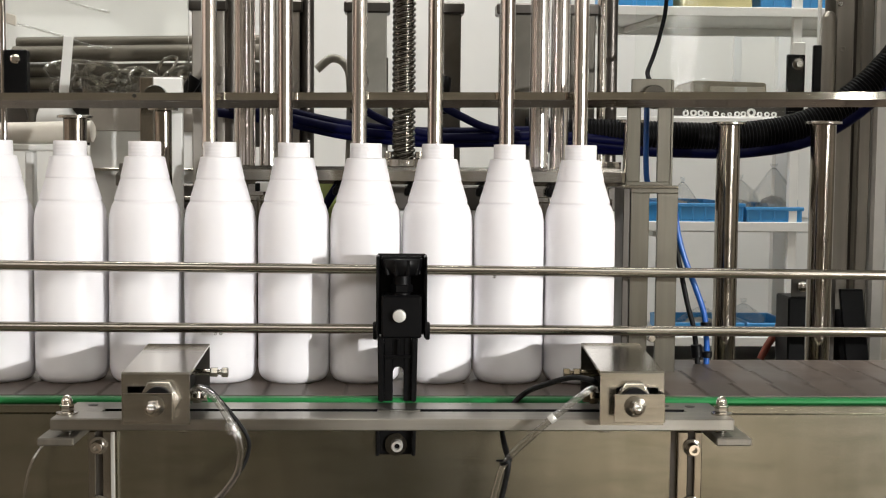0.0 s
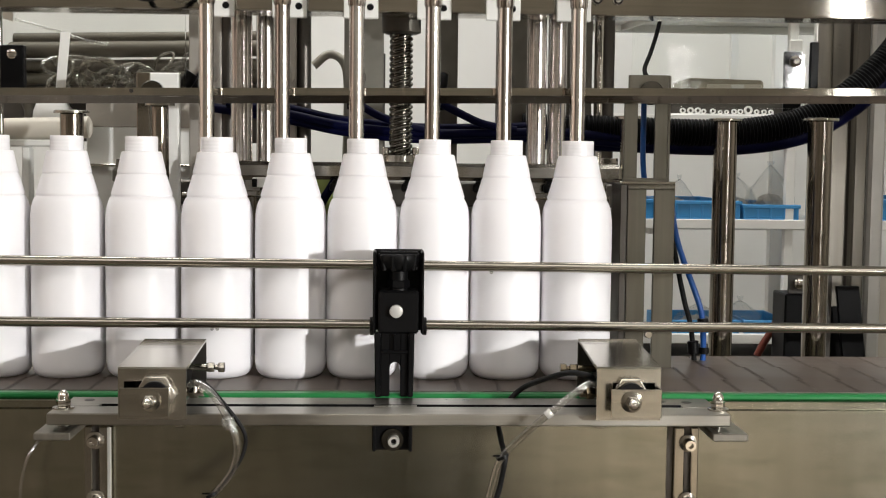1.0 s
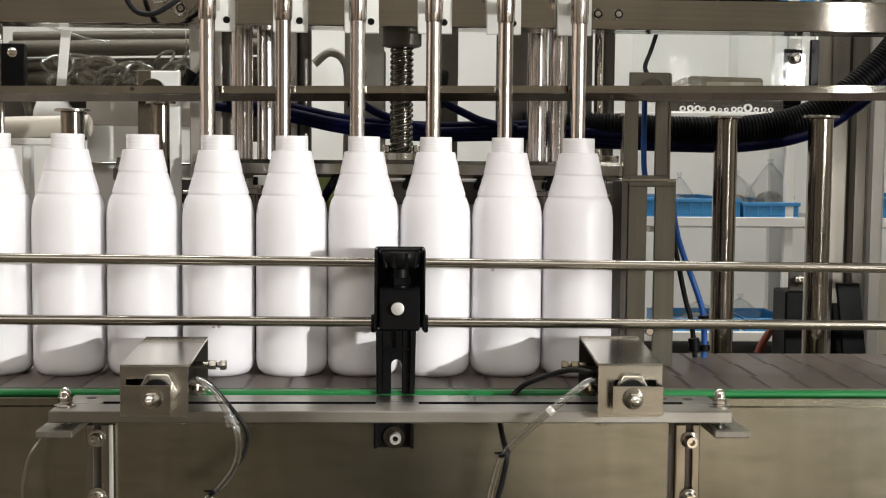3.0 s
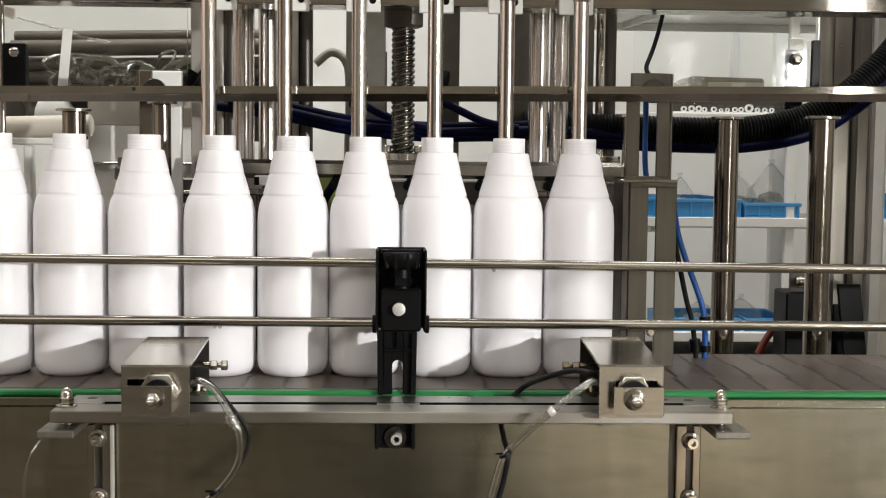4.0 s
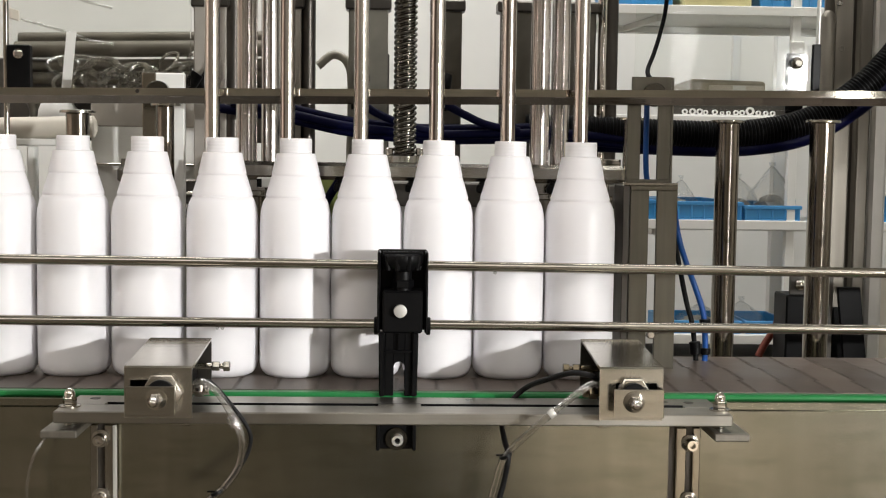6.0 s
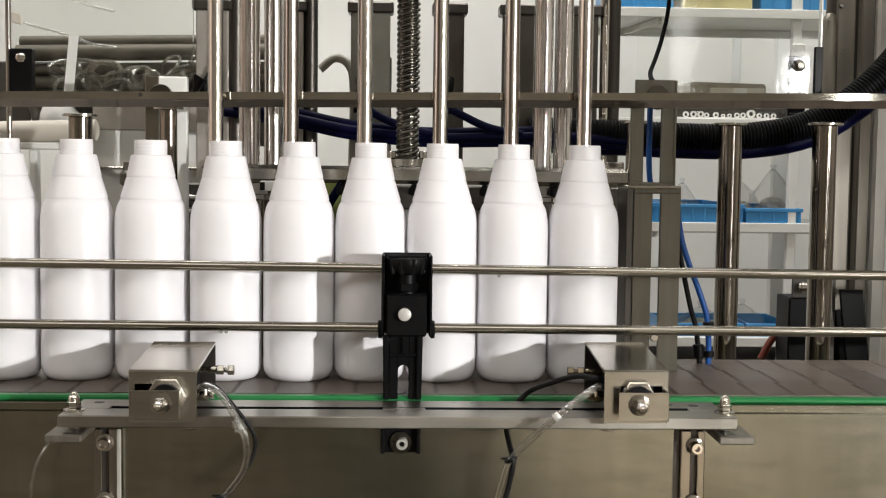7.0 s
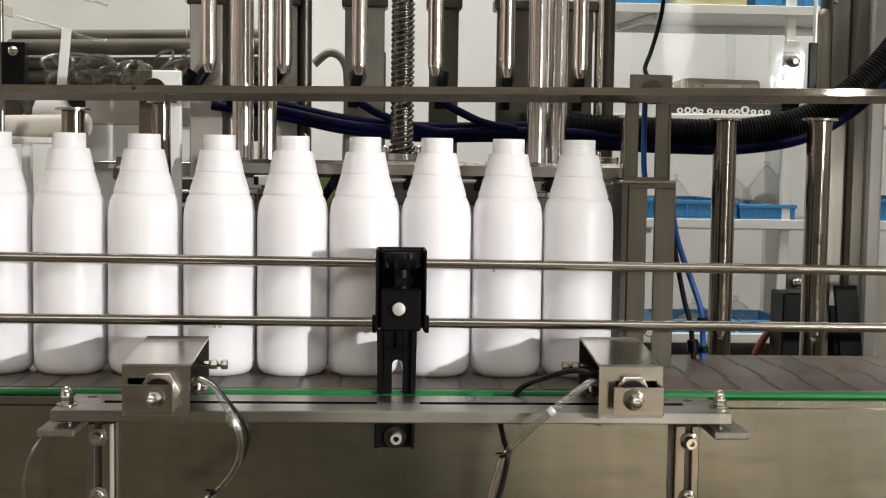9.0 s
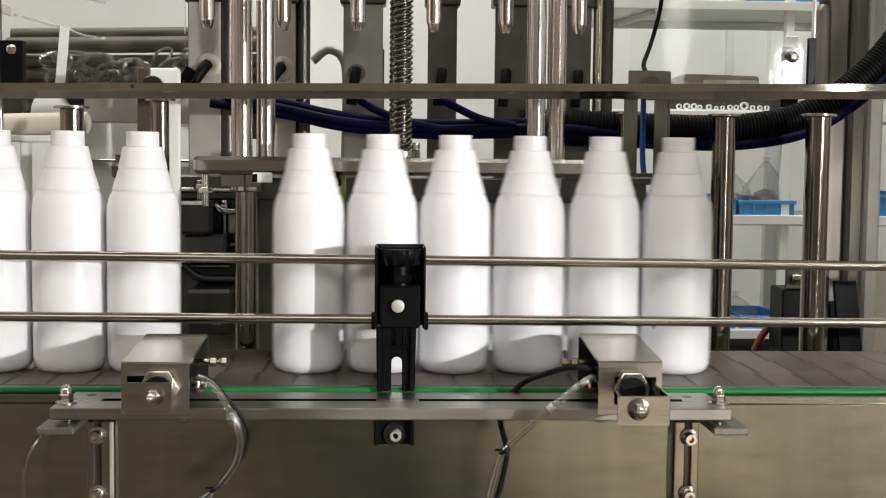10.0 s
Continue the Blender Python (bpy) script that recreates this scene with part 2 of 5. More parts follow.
def box(x0, x1, y0, y1, z0, z1, bev=0.0008, bm=None, shear=0.0):
    """A box with eased edges; shear: rise in z per metre of x."""
    own = bmesh.new()
    bmesh.ops.create_cube(own, size=1)
    for v in own.verts:
        v.co = Vector((x0 + (v.co.x + 0.5) * (x1 - x0), y0 + (v.co.y + 0.5) * (y1 - y0), z0 + (v.co.z + 0.5) * (z1 - z0)))
        v.co.z += shear * v.co.x
    if bev:
        bmesh.ops.bevel(own, geom=own.edges[:], offset=bev, segments=1, affect="EDGES", profile=0.5)
    return join(own, bm)


def join(own, bm):
    if bm is None:
        return own
    me = bpy.data.meshes.new("scratch")
    own.to_mesh(me)
    own.free()
    bm.from_mesh(me)
    bpy.data.meshes.remove(me)
    return bm


def turn(profile, p0, p1, seg=24, bm=None, cap=True):
    """A turned body: profile of (way along the axis in metres, radius), from p0 towards p1."""
    own = bmesh.new()
    p0, p1 = Vector(p0), Vector(p1)
    q = (p1 - p0).normalized().to_track_quat("Z", "Y")
    rings = []
    for h, r in profile:
        rings.append([own.verts.new(p0 + q @ Vector((r * math.cos(a), r * math.sin(a), h))) for a in [2 * math.pi * k / seg for k in range(seg)]])
    for a, b in zip(rings, rings[1:]):
        for k in range(seg):
            own.faces.new((a[k], a[(k + 1) % seg], b[(k + 1) % seg], b[k]))
    if cap:
        own.faces.new(rings[0])
        own.faces.new(rings[-1])
    return join(own, bm)


def rod(p0, p1, r, seg=24, bm=None, ease=0.0008):
    n = (Vector(p1) - Vector(p0)).length
    e = min(ease, r * 0.3, n * 0.3)
    return turn([(0, r - e), (e, r), (n - e, r), (n, r - e)], p0, p1, seg, bm)


def glide(pts, n=10):
    pts = [Vector(p) for p in pts]
    pts = [2 * pts[0] - pts[1]] + pts + [2 * pts[-1] - pts[-2]]
    out = []
    for a, b, c, d in zip(pts, pts[1:], pts[2:], pts[3:]):
        for k in range(n):
            t = k / n
            out.append(0.5 * (2 * b + (c - a) * t + (2 * a - 5 * b + 4 * c - d) * t * t + (3 * b - a - 3 * c + d) * t ** 3))
    out.append(pts[-2])
    return out


def hose(pts, r, seg=12, n=10, bm=None, ribs=0.0, pitch=0.004):
    """A bent hose along pts; ribs: depth of its corrugation."""
    line = glide(pts, n)
    if ribs:
        dense, step = [line[0]], pitch / 4
        acc = 0
        for a, b in zip(line, line[1:]):
            d = (b - a).length
            k = max(1, int(round(d / step)))
            dense += [a.lerp(b, (j + 1) / k) for j in range(k)]
        line = dense
    own = bmesh.new()
    rings, ref = [], None
    for i, p in enumerate(line):
        d = (line[min(i + 1, len(line) - 1)] - line[max(i - 1, 0)]).normalized()
        if ref is None:
            ref = d.orthogonal().normalized()
        ref = (ref - d * ref.dot(d)).normalized()
        side = d.cross(ref)
        rr = r - (ribs if ribs and i % 4 >= 2 else 0)
        rings.append([own.verts.new(p + rr * (ref * math.cos(a) + side * math.sin(a))) for a in [2 * math.pi * k / seg for k in range(seg)]])
    for a, b in zip(rings, rings[1:]):
        for k in range(seg):
            own.faces.new((a[k], a[(k + 1) % seg], b[(k + 1) % seg], b[k]))
    own.faces.new(rings[0])
    own.faces.new(rings[-1])
    return join(own, bm)


def hexagon(p0, p1, r, bm=None):
    n = (Vector(p1) - Vector(p0)).length
    return turn([(0, r * 0.92), (n * 0.12, r), (n * 0.88, r), (n, r * 0.92)], p0, p1, 6, bm)


def bolt(parent, p, axis, r, length, kind="socket", mat=None):
    """A screw head standing on p, pointing along axis."""
    p, axis = Vector(p), Vector(axis).normalized()
    washer = part("washer", turn([(0, r * 1.5), (0.0012, r * 1.5), (0.0014, r * 1.4)], p, p + axis, 20), mat or STEEL, parent)
    if kind == "socket":
        prof = [(0.0014, r * 0.97), (length * 0.9, r), (length, r * 0.9), (length, r * 0.5), (length * 0.6, r * 0.45)]
        return part("screw", turn(prof, p, p + axis, 20), CHROME, parent)
    if kind == "dome":
        part("nut", hexagon(p + axis * 0.0014, p + axis * length * 0.5, r), CHROME, parent)
        prof = [(length * 0.5, r * 0.85)] + [(length * (0.5 + 0.5 * math.sin(a)), r * 0.85 * math.cos(a)) for a in (0.3, 0.6, 0.9, 1.2, 1.45)]
        return part("dome", turn(prof, p, p + axis, 16), CHROME, parent)
    return part("bolt_head", hexagon(p + axis * 0.0014, p + axis * length, r), CHROME, parent)


# ---- the room ----
BELT_Z = 0.9027


def setting(name, bm, mat, label, category):
    return tagged(part(name, bm, mat), label, category, kind="structure")


setting("floor", box(-4.5, 4.5, -4.2, 1.95, -0.1, 0.0, 0), FLOORM, "dull grey painted workshop floor", "floor")
setting("wall_rear", box(-4.5, 4.5, 1.75, 1.95, 0, 3.2, 0), WALLPAINT, "plain white painted wall behind the shelves", "wall")
setting("wall_front", box(-4.5, 4.5, -4.4, -4.2, 0, 3.2, 0), ROOM, "plain tan wall on the near side of the workshop", "wall")
setting("wall_west", box(-4.7, -4.5, -4.4, 1.95, 0, 3.2, 0), SIDEWALL, "plain pale side wall of the workshop", "wall")
setting("wall_east", box(4.5, 4.7, -4.4, 1.95, 0, 3.2, 0), EASTWALL, "plain pale side wall of the workshop", "wall")
setting("ceiling", box(-4.7, 4.7, -4.4, 1.95, 3.2, 3.3, 0), WALLPAINT, "plain white workshop ceiling", "ceiling")


# Unseen; added only to darken the reflection in the middle of the panel.
mat = thing("floor_mat", (-0.1, -2.9, 0.0), "unseen dark rubber mat, added to darken the panel's reflection", "mat")
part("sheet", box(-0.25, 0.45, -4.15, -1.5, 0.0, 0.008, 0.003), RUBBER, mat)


# unseen narrow plate on a wheeled stand, added beside the work lamp to shade the right; it is pushed along early on
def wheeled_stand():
    b = thing("wheeled_stand", (1.41, -1.54, 0.0), "unseen narrow plate on a floor stand, added to shade the right side", "stand")
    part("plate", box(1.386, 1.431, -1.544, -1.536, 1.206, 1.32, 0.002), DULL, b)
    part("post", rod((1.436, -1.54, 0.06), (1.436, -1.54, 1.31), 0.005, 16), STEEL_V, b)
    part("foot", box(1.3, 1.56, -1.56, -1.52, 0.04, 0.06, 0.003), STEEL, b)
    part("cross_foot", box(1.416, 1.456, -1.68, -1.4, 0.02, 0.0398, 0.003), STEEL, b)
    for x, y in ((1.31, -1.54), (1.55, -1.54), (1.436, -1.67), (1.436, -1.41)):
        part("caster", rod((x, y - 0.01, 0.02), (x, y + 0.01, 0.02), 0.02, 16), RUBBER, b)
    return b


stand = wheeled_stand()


# ---- the conveyor ----
def conveyor():
    c = thing("conveyor", (0, 0, 0.0), "long brushed stainless steel conveyor frame with satin side panels", "conveyor")
    part("front_panel", box(-3.6, 3.6, -0.103, -0.1, 0.55, 0.8885), PANEL, c)
    part("front_lip", box(-3.6, 3.6, -0.1035, -0.088, 0.889, 0.8968, 0.0008), PANEL, c)
    part("rear_panel", box(-3.6, 3.6, 0.128, 0.131, 0.55, 0.8995), PANEL, c)
    part("wear_strip", box(-3.6, 3.6, -0.0985, -0.0862, 0.897, 0.9022, 0.0015), GREEN, c, "bright green plastic edge strip")
    part("belt_bed", box(-3.6, 3.6, -0.0855, 0.127, 0.86, 0.891, 0), DARK, c)
    part("bottom_pan", box(-3.6, 3.6, -0.1, 0.128, 0.55, 0.56, 0), PANEL, c)
    for x in (-3.0, -1.4, 1.4, 3.0):
        for y in (-0.075, 0.085):
            part("leg", box(x - 0.025, x + 0.025, y - 0.02, y + 0.02, 0, 0.55), STEEL_V, c)
    # slotted upright straps on the panel
    for x0, x1, xs in ((-0.278, -0.2535, -0.268), (0.264, 0.2865, 0.2765)):
        for name, a, b in (("strap", x0, xs - 0.003), ("strap", xs + 0.003, x1)):
            part(name, box(a, b, -0.1085, -0.1035, 0.56, 0.873), STEEL_V, c)
        part("slot_back", box(xs - 0.003, xs + 0.003, -0.1045, -0.1035, 0.56, 0.873, 0), DARK, c)
        for z in ((0.8605, 0.806) if xs < 0 else (0.8585, 0.8045)):
            bolt(c, (xs, -0.1085, z), (0, -1, 0), 0.0055, 0.012, "socket")
    # pale strip paints the bright line along the strap's flange
    part("strap_edge", box(-0.2565, -0.2532, -0.113, -0.1086, 0.56, 0.873, 0.0006), PALE_METAL, c)
    part("panel_gap", box(0.258, 0.263, -0.1038, -0.1031, 0.56, 0.88, 0), DARK, c)
    return c


conveyor()

# moving belt: one run of slats
belt = thing("conveyor_belt", (0, 0, BELT_Z), "brown-grey plastic slat chain carrying the bottles", "conveyor belt")
PITCH = 0.0381


def slat_mesh():
    bm = bmesh.new()
    n = 0.0182
    jog = 0.004
    ys = [-0.0858, -0.02, -0.02, 0.055, 0.055, 0.1275]
    dx = [0, 0, jog, jog, 0, 0]
    top, low = [], []
    for s in (-1, 1):
        for y, d in zip(ys, dx):
            top.append(bm.verts.new((s * (n - 0.0006) + d, y, 0)))
            low.append(bm.verts.new((s * n + d, y, -0.0012)))
    k = len(ys)
    for i in range(k - 1):
        bm.faces.new((top[i], top[k + i], top[k + i + 1], top[i + 1]))
        bm.faces.new((top[i], top[i + 1], low[i + 1], low[i]))
        bm.faces.new((top[k + i], low[k + i], low[k + i + 1], top[k + i + 1]))
    bm.faces.new((top[0], low[0], low[k], top[k]))
    bm.faces.new((top[k - 1], top[2 * k - 1], low[2 * k - 1], low[k - 1]))
    bmesh.ops.recalc_face_normals(bm, faces=bm.faces)
    me = bpy.data.meshes.new("slat")
    bm.to_mesh(me)
    bm.free()
    me.materials.append(BELT)
    return me


slat = slat_mesh()
for i in range(112):
    ob = new("slat", slat)
    ob.parent = belt
    ob.location = (0.85 - i * PITCH, 0, 0)
part("chain", box(-3.4, 0.87, -0.084, 0.125, BELT_Z - 0.01, BELT_Z - 0.002, 0), DARK, belt)


# ---- the bottles ----
def bottle(at):
    b = thing("bottle", at, "plain white plastic bottle, open necked, standing on the belt", "bottle", "white bottles on the belt")
    r = 0.0354
    prof = [(0.0, 0.024), (0.0, 0.027), (0.0012, 0.0298), (0.004, 0.0326), (0.008, 0.0345), (0.014, r), (0.05, r), (0.1, r), (0.145, r), (0.1516, 0.0353),
            (0.16, 0.0349), (0.1657, 0.034), (0.1713, 0.0326), (0.1742, 0.0313), (0.1756, 0.0306), (0.1764, 0.0298), (0.1769, 0.02945), (0.1774, 0.0293), (0.1781, 0.0295), (0.1788, 0.02975), (0.1798, 0.0296),
            (0.189, 0.0268), (0.1968, 0.0244), (0.198, 0.0239), (0.1986, 0.02345), (0.199, 0.0233), (0.1996, 0.0235), (0.2004, 0.0237), (0.2014, 0.02355), (0.21, 0.0216), (0.2192, 0.0196), (0.2204, 0.0191),
            (0.2208, 0.018), (0.2209, 0.0162)]
    x, y, z = at
    part("body", turn(prof, at, (x, y, z + 1), 56, cap=False), HDPE, b)
    neck = [(0.2203, 0.0161)]
    h = 0.2225
    while h < 0.2345:
        neck += [(h, 0.0158), (h + 0.0008, 0.01595), (h + 0.0016, 0.01595), (h + 0.0024, 0.0158)]
        h += 0.0034
    neck += [(0.2368, 0.0158), (0.2375, 0.0154), (0.2375, 0.0138), (0.2368, 0.0134), (0.205, 0.0134)]
    neck = [(h * 0.9915, r1) for h, r1 in neck]
    part("neck", turn(neck, at, (x, y, z + 1), 40, cap=False), HDPE, b)
    return b


BOTTLE_X = [-0.3905, -0.3187, -0.2460, -0.1723, -0.0998, -0.0288, 0.0424, 0.1138, 0.1847]
bottles = [bottle((BOTTLE_X[0], 0, BELT_Z))]
for k, x in enumerate(BOTTLE_X[1:]):
    bottles.append(copy_thing(bottles[0], pose(x, 0, BELT_Z, 0, 0, 37 * (k + 1))))

# ---- guide rails and their black clamp ----
for za, zb, lab in ((1.0190, 1.0146, "upper"), (0.9605, 0.9583, "lower")):
    s = (zb - za) / 0.76
    g = thing("guide_rail", (0, -0.046, za + s * 0.32), "round brushed steel guide rail running along the bottles", "rail", "guide rails")
    part("bar", rod((-3.5, -0.046, za - s * 3.18), (3.5, -0.046, za + s * 3.82), 0.0049, 20), RAIL, g)


for x, z in ((-0.171, 0.9551), (-0.166, 0.9551), (0.0965, 1.0113), (0.255, 0.9538)):
    d = thing("water_drop", (x, -0.046, z), "clear water drop hanging under the guide rail", "drop", "water drops")
    part("drop", turn([(-0.0022, 0.0002), (-0.002, 0.0011), (-0.001, 0.0019), (0.0003, 0.0016), (0.0008, 0.0008)], (x, -0.046, z), (x, -0.046, 2), 12), CLEARTUBE, d)


def rail_clamp():
    c = thing("rail_clamp", (0.005, -0.095, 0.9), "black plastic guide rail clamp with a round knob and screw", "clamp")
    part("back_plate", box(-0.0165, 0.0305, -0.0725, -0.066, 0.9578, 1.0343, 0.0015), BLACK, c)
    part("cheek", box(-0.0165, -0.0137, -0.1, -0.073, 0.9578, 1.0343, 0.0015), BLACK, c)
    part("cheek", box(0.0277, 0.0305, -0.1, -0.073, 0.9578, 1.0343, 0.0015), BLACK, c)
    part("top_lip", box(-0.011, 0.025, -0.1, -0.096, 1.0318, 1.0343, 0.0008), BLACK, c)
    k = (0.007, -0.0925)
    part("knob", turn([(0, 0.012), (0.002, 0.0155), (0.008, 0.0188), (0.0135, 0.0194), (0.0155, 0.0185), (0.0158, 0.01)], (*k, 1.0163), (*k, 2), 28), BLACK, c)
    for j in range(10):
        a = 2 * math.pi * j / 10
        rib = rod((k[0] + 0.0158 * math.cos(a), k[1] + 0.0158 * math.sin(a), 1.0168), (k[0] + 0.0182 * math.cos(a), k[1] + 0.0182 * math.sin(a), 1.0315), 0.0022, 8)
        part("knob_rib", rib, BLACK, c)
    part("stem", rod((*k, 0.99), (*k, 1.0163), 0.0085, 12), BLACK, c)
    part("stem_nut", hexagon((*k, 1.0003), (*k, 1.0078), 0.0105), BLACK, c)
    part("block", box(-0.0115, 0.0255, -0.104, -0.073, 0.9588, 0.9983, 0.0018), BLACK, c)
    # pale colour paints the bright reflection on the screw head
    part("screw", turn([(0, 0.0055), (0.003, 0.0062), (0.0055, 0.0058), (0.006, 0.004)], (0.005, -0.104, 0.98), (0.005, -1, 0.98), 20), PALE_METAL, c, "steel screw head")
    for x in (-0.0175, 0.0315):
        part("rail_eye", rod((x - 0.002, -0.083, 0.9631), (x + 0.002, -0.083, 0.9631), 0.0085, 16), BLACK, c)
    for a, b in ((-0.0148, -0.0092), (0.0164, 0.022)):
        bm = box(a, b, -0.1065, -0.0965, 0.9003, 0.9598, 0.0012)
        for v in bm.verts:
            v.co.x = 0.0036 + (v.co.x - 0.0036) * (0.95 + 0.05 * (v.co.z - 0.9003) / 0.0595)
        part("leg_wall", bm, BLACK, c)
    for a, b in ((-0.0135, -0.0095), (0.0166, 0.0206)):
        part("leg_flange", box(a, b, -0.0964, -0.064, 0.904, 0.9465, 0.0008), BLACK, c)
    part("leg_back", box(-0.0091, -0.0006, -0.1022, -0.0975, 0.9003, 0.9598, 0.0008), BLACK, c)
    part("leg_back", box(0.0092, 0.0163, -0.1022, -0.0975, 0.9003, 0.9598, 0.0008), BLACK, c)
    bm = bmesh.new()
    arch = [(0.0043 - 0.0049 * math.cos(a), 0.9275 + 0.0049 * math.sin(a)) for a in [math.pi * j / 10 for j in range(11)]] + [(0.0092, 0.9598), (-0.0006, 0.9598)]
    near, far = [bm.verts.new((x, -0.1022, z)) for x, z in arch], [bm.verts.new((x, -0.0975, z)) for x, z in arch]
    bm.faces.new(near)
    bm.faces.new(far[::-1])
    for i in range(len(arch)):
        j = (i + 1) % len(arch)
        bm.faces.new((near[i], near[j], far[j], far[i]))
    part("arched_web", bm, BLACK, c)
    part("lintel", box(-0.009, 0.0162, -0.1062, -0.1023, 0.9408, 0.9432, 0.0006), BLACK, c)
    part("web_rib", box(0.0028, 0.0052, -0.1058, -0.1023, 0.9433, 0.9585, 0.0005), BLACK, c)
    # lower half under the bar, on the panel
    part("lower_block", box(-0.016, 0.0205, -0.112, -0.1037, 0.8525, 0.8885, 0.0015), BLACK, c)
    for x in (-0.016, 0.017):
        part("lower_rib", box(x, x + 0.0035, -0.119, -0.112, 0.8525, 0.8885, 0.001), BLACK, c)
    part("lower_washer", turn([(0, 0.0105), (0.0015, 0.0105), (0.002, 0.01)], (0.0025, -0.1125, 0.8627), (0.0025, -1, 0.8627), 24), DARK_SCREW, c)
    part("screw_socket", turn([(0, 0.0026), (0.0004, 0.0025)], (0.0035, -0.119, 0.8622), (0.0035, -1, 0.8622), 6), BLACK, c)
    # pale colour paints this screw's bright reflection too
    part("lower_screw", turn([(0, 0.0054), (0.006, 0.0054), (0.007, 0.0048), (0.007, 0.0028), (0.004, 0.0026)], (0.0035, -0.1145, 0.8622), (0.0035, -1, 0.8622), 20), PALE_METAL, c)
    return c


rail_clamp()


# ---- slotted mounting bar with its two stop cylinders ----
def mounting_bar():
    m = thing("mounting_bar", (0, -0.14, 0.9), "flat brushed steel mounting bar with long slots, bolted to the conveyor", "bar")
    y0, y1, z0, z1 = -0.18, -0.1065, 0.8895, 0.9
    ends = (-0.292, 0.2965)
    mid = -0.143
    part("bar", box(ends[0], ends[1], y0, mid - 0.0045, z0, z1, 0.001), BARM, m)
    part("bar_rear", box(ends[0] + 0.004, ends[1] - 0.004, mid + 0.0045, y1, z0, z1, 0.001), BARM, m)
    for a, b in ((ends[0] + 0.001, -0.255), (-0.014, 0.024), (0.262, ends[1] - 0.001)):
        part("bridge", box(a, b, mid - 0.0046, mid + 0.0046, z0 + 0.0002, z1 + 0.0001, 0), BARM, m)
    # black sheets paint the shade inside the slot
    part("slot_floor_shade", box(-0.255, 0.262, mid - 0.0045, mid + 0.0045, z0, z0 + 0.001, 0), BLACK, m)
    part("slot_wall_shade", box(-0.2545, 0.2615, mid + 0.0034, mid + 0.0043, z0 + 0.0011, z1 + 0.0003, 0), BLACK, m)
    for x, y in ((-0.2695, -0.121), (0.247, -0.122), (0.27, -0.125)):
        part("hole", turn([(0, 0.0046), (0.0003, 0.0046)], (x, y, z1), (x, y, 2), 20), DARK, m)
    for s, x in ((-1, -0.283), (1, 0.2905)):
        a, b = (x - 0.0195, x + 0.0115) if s < 0 else (x - 0.01, x + 0.021)
        part("foot_tab", box(a, b, -0.182, -0.104, 0.8768, 0.8835, 0.001), MAST, m)
        part("tab_slot", box(x - 0.004, x + 0.006, -0.176, -0.14, 0.8835, 0.8838, 0), DARK, m)
        part("spacer", rod((x, -0.155, 0.8835), (x, -0.155, 0.8895), 0.006, 16), STEEL, m)
        bolt(m, (x, -0.158, z1), (0, 0, 1), 0.0062, 0.0165, "dome")
        part("tab_bolt", rod((x, -0.163, 0.8735), (x, -0.163, 0.8768), 0.006, 6), STEEL, m)
    for x in (-0.1815, 0.1845):
        part("low_bolt", rod((x, -0.165, 0.8855), (x, -0.165, 0.8895), 0.0055, 12), STEEL, m)
    return m


mounting_bar()


def cover(x0, x1, open_side, up):
    """Folded sheet cover over a stop cylinder; open_side: -1 or 1, the side without a cheek."""
    c = thing("cylinder_cover", ((x0 + x1) / 2, -0.13, 0.9), "folded stainless steel cover over an air cylinder, on the mounting bar", "cover", "cylinder covers")
    zf, zb, yf, yb = 0.939 + up, 0.9465 + up, -0.192, -0.078
    t = 0.0016
    bm = bmesh.new()
    pts = [(yf, zf - t), (yf + 0.0012, zf), (yb, zb), (yb, zb - t), (yf + 0.003, zf - 2 * t)]
    for x in (x0, x1):
        for y, z in pts:
            bm.verts.new((x, y, z))
    bm.verts.ensure_lookup_table()
    n = len(pts)
    for i in range(n):
        bm.faces.new((bm.verts[i], bm.verts[(i + 1) % n], bm.verts[n + (i + 1) % n], bm.verts[n + i]))
    bm.faces.new(bm.verts[:n])
    bm.faces.new(bm.verts[n:])
    part("top_sheet", bm, STEEL, c)
    # front sheet with a notch for the nut
    lo, hi = (0.005, 0.014) if open_side > 0 else (0.014, 0.005)
    bm = box(x0, x1, yf, yf + t, 0.93, zf - t, 0)
    box(x0, x0 + lo, yf, yf + t, 0.906, 0.93, 0, bm)
    box(x1 - hi, x1, yf, yf + t, 0.906, 0.93, 0, bm)
    box(x0, x1, yf, yf + t, 0.8975, 0.906, 0, bm)
    part("front_sheet", bm, STEEL, c)
    xs = x0 if open_side > 0 else x1 - t
    bm = bmesh.new()
    side = [(yf + t, 0.9002), (yf + t, zf - 0.003), (yb, zb - 0.003), (yb, 0.915), (yb - 0.03, 0.9002)]
    for x in (xs, xs + t):
        for y, z in side:
            bm.verts.new((x, y, z))
    bm.verts.ensure_lookup_table()
    n = len(side)
    for i in range(n):
        bm.faces.new((bm.verts[i], bm.verts[(i + 1) % n], bm.verts[n + (i + 1) % n], bm.verts[n + i]))
    bm.faces.new(bm.verts[:n])
    bm.faces.new(bm.verts[n:])
    part("cheek", bm, STEEL, c)
    part("back_sheet", box(x0, x1, yb - t, yb, 0.9005, zb - 0.003, 0.0004), DARK, c)
    return c


cover(-0.2285, -0.1715, 1, 0.0029)
cover(0.1765, 0.2315, -1, 0.0048)


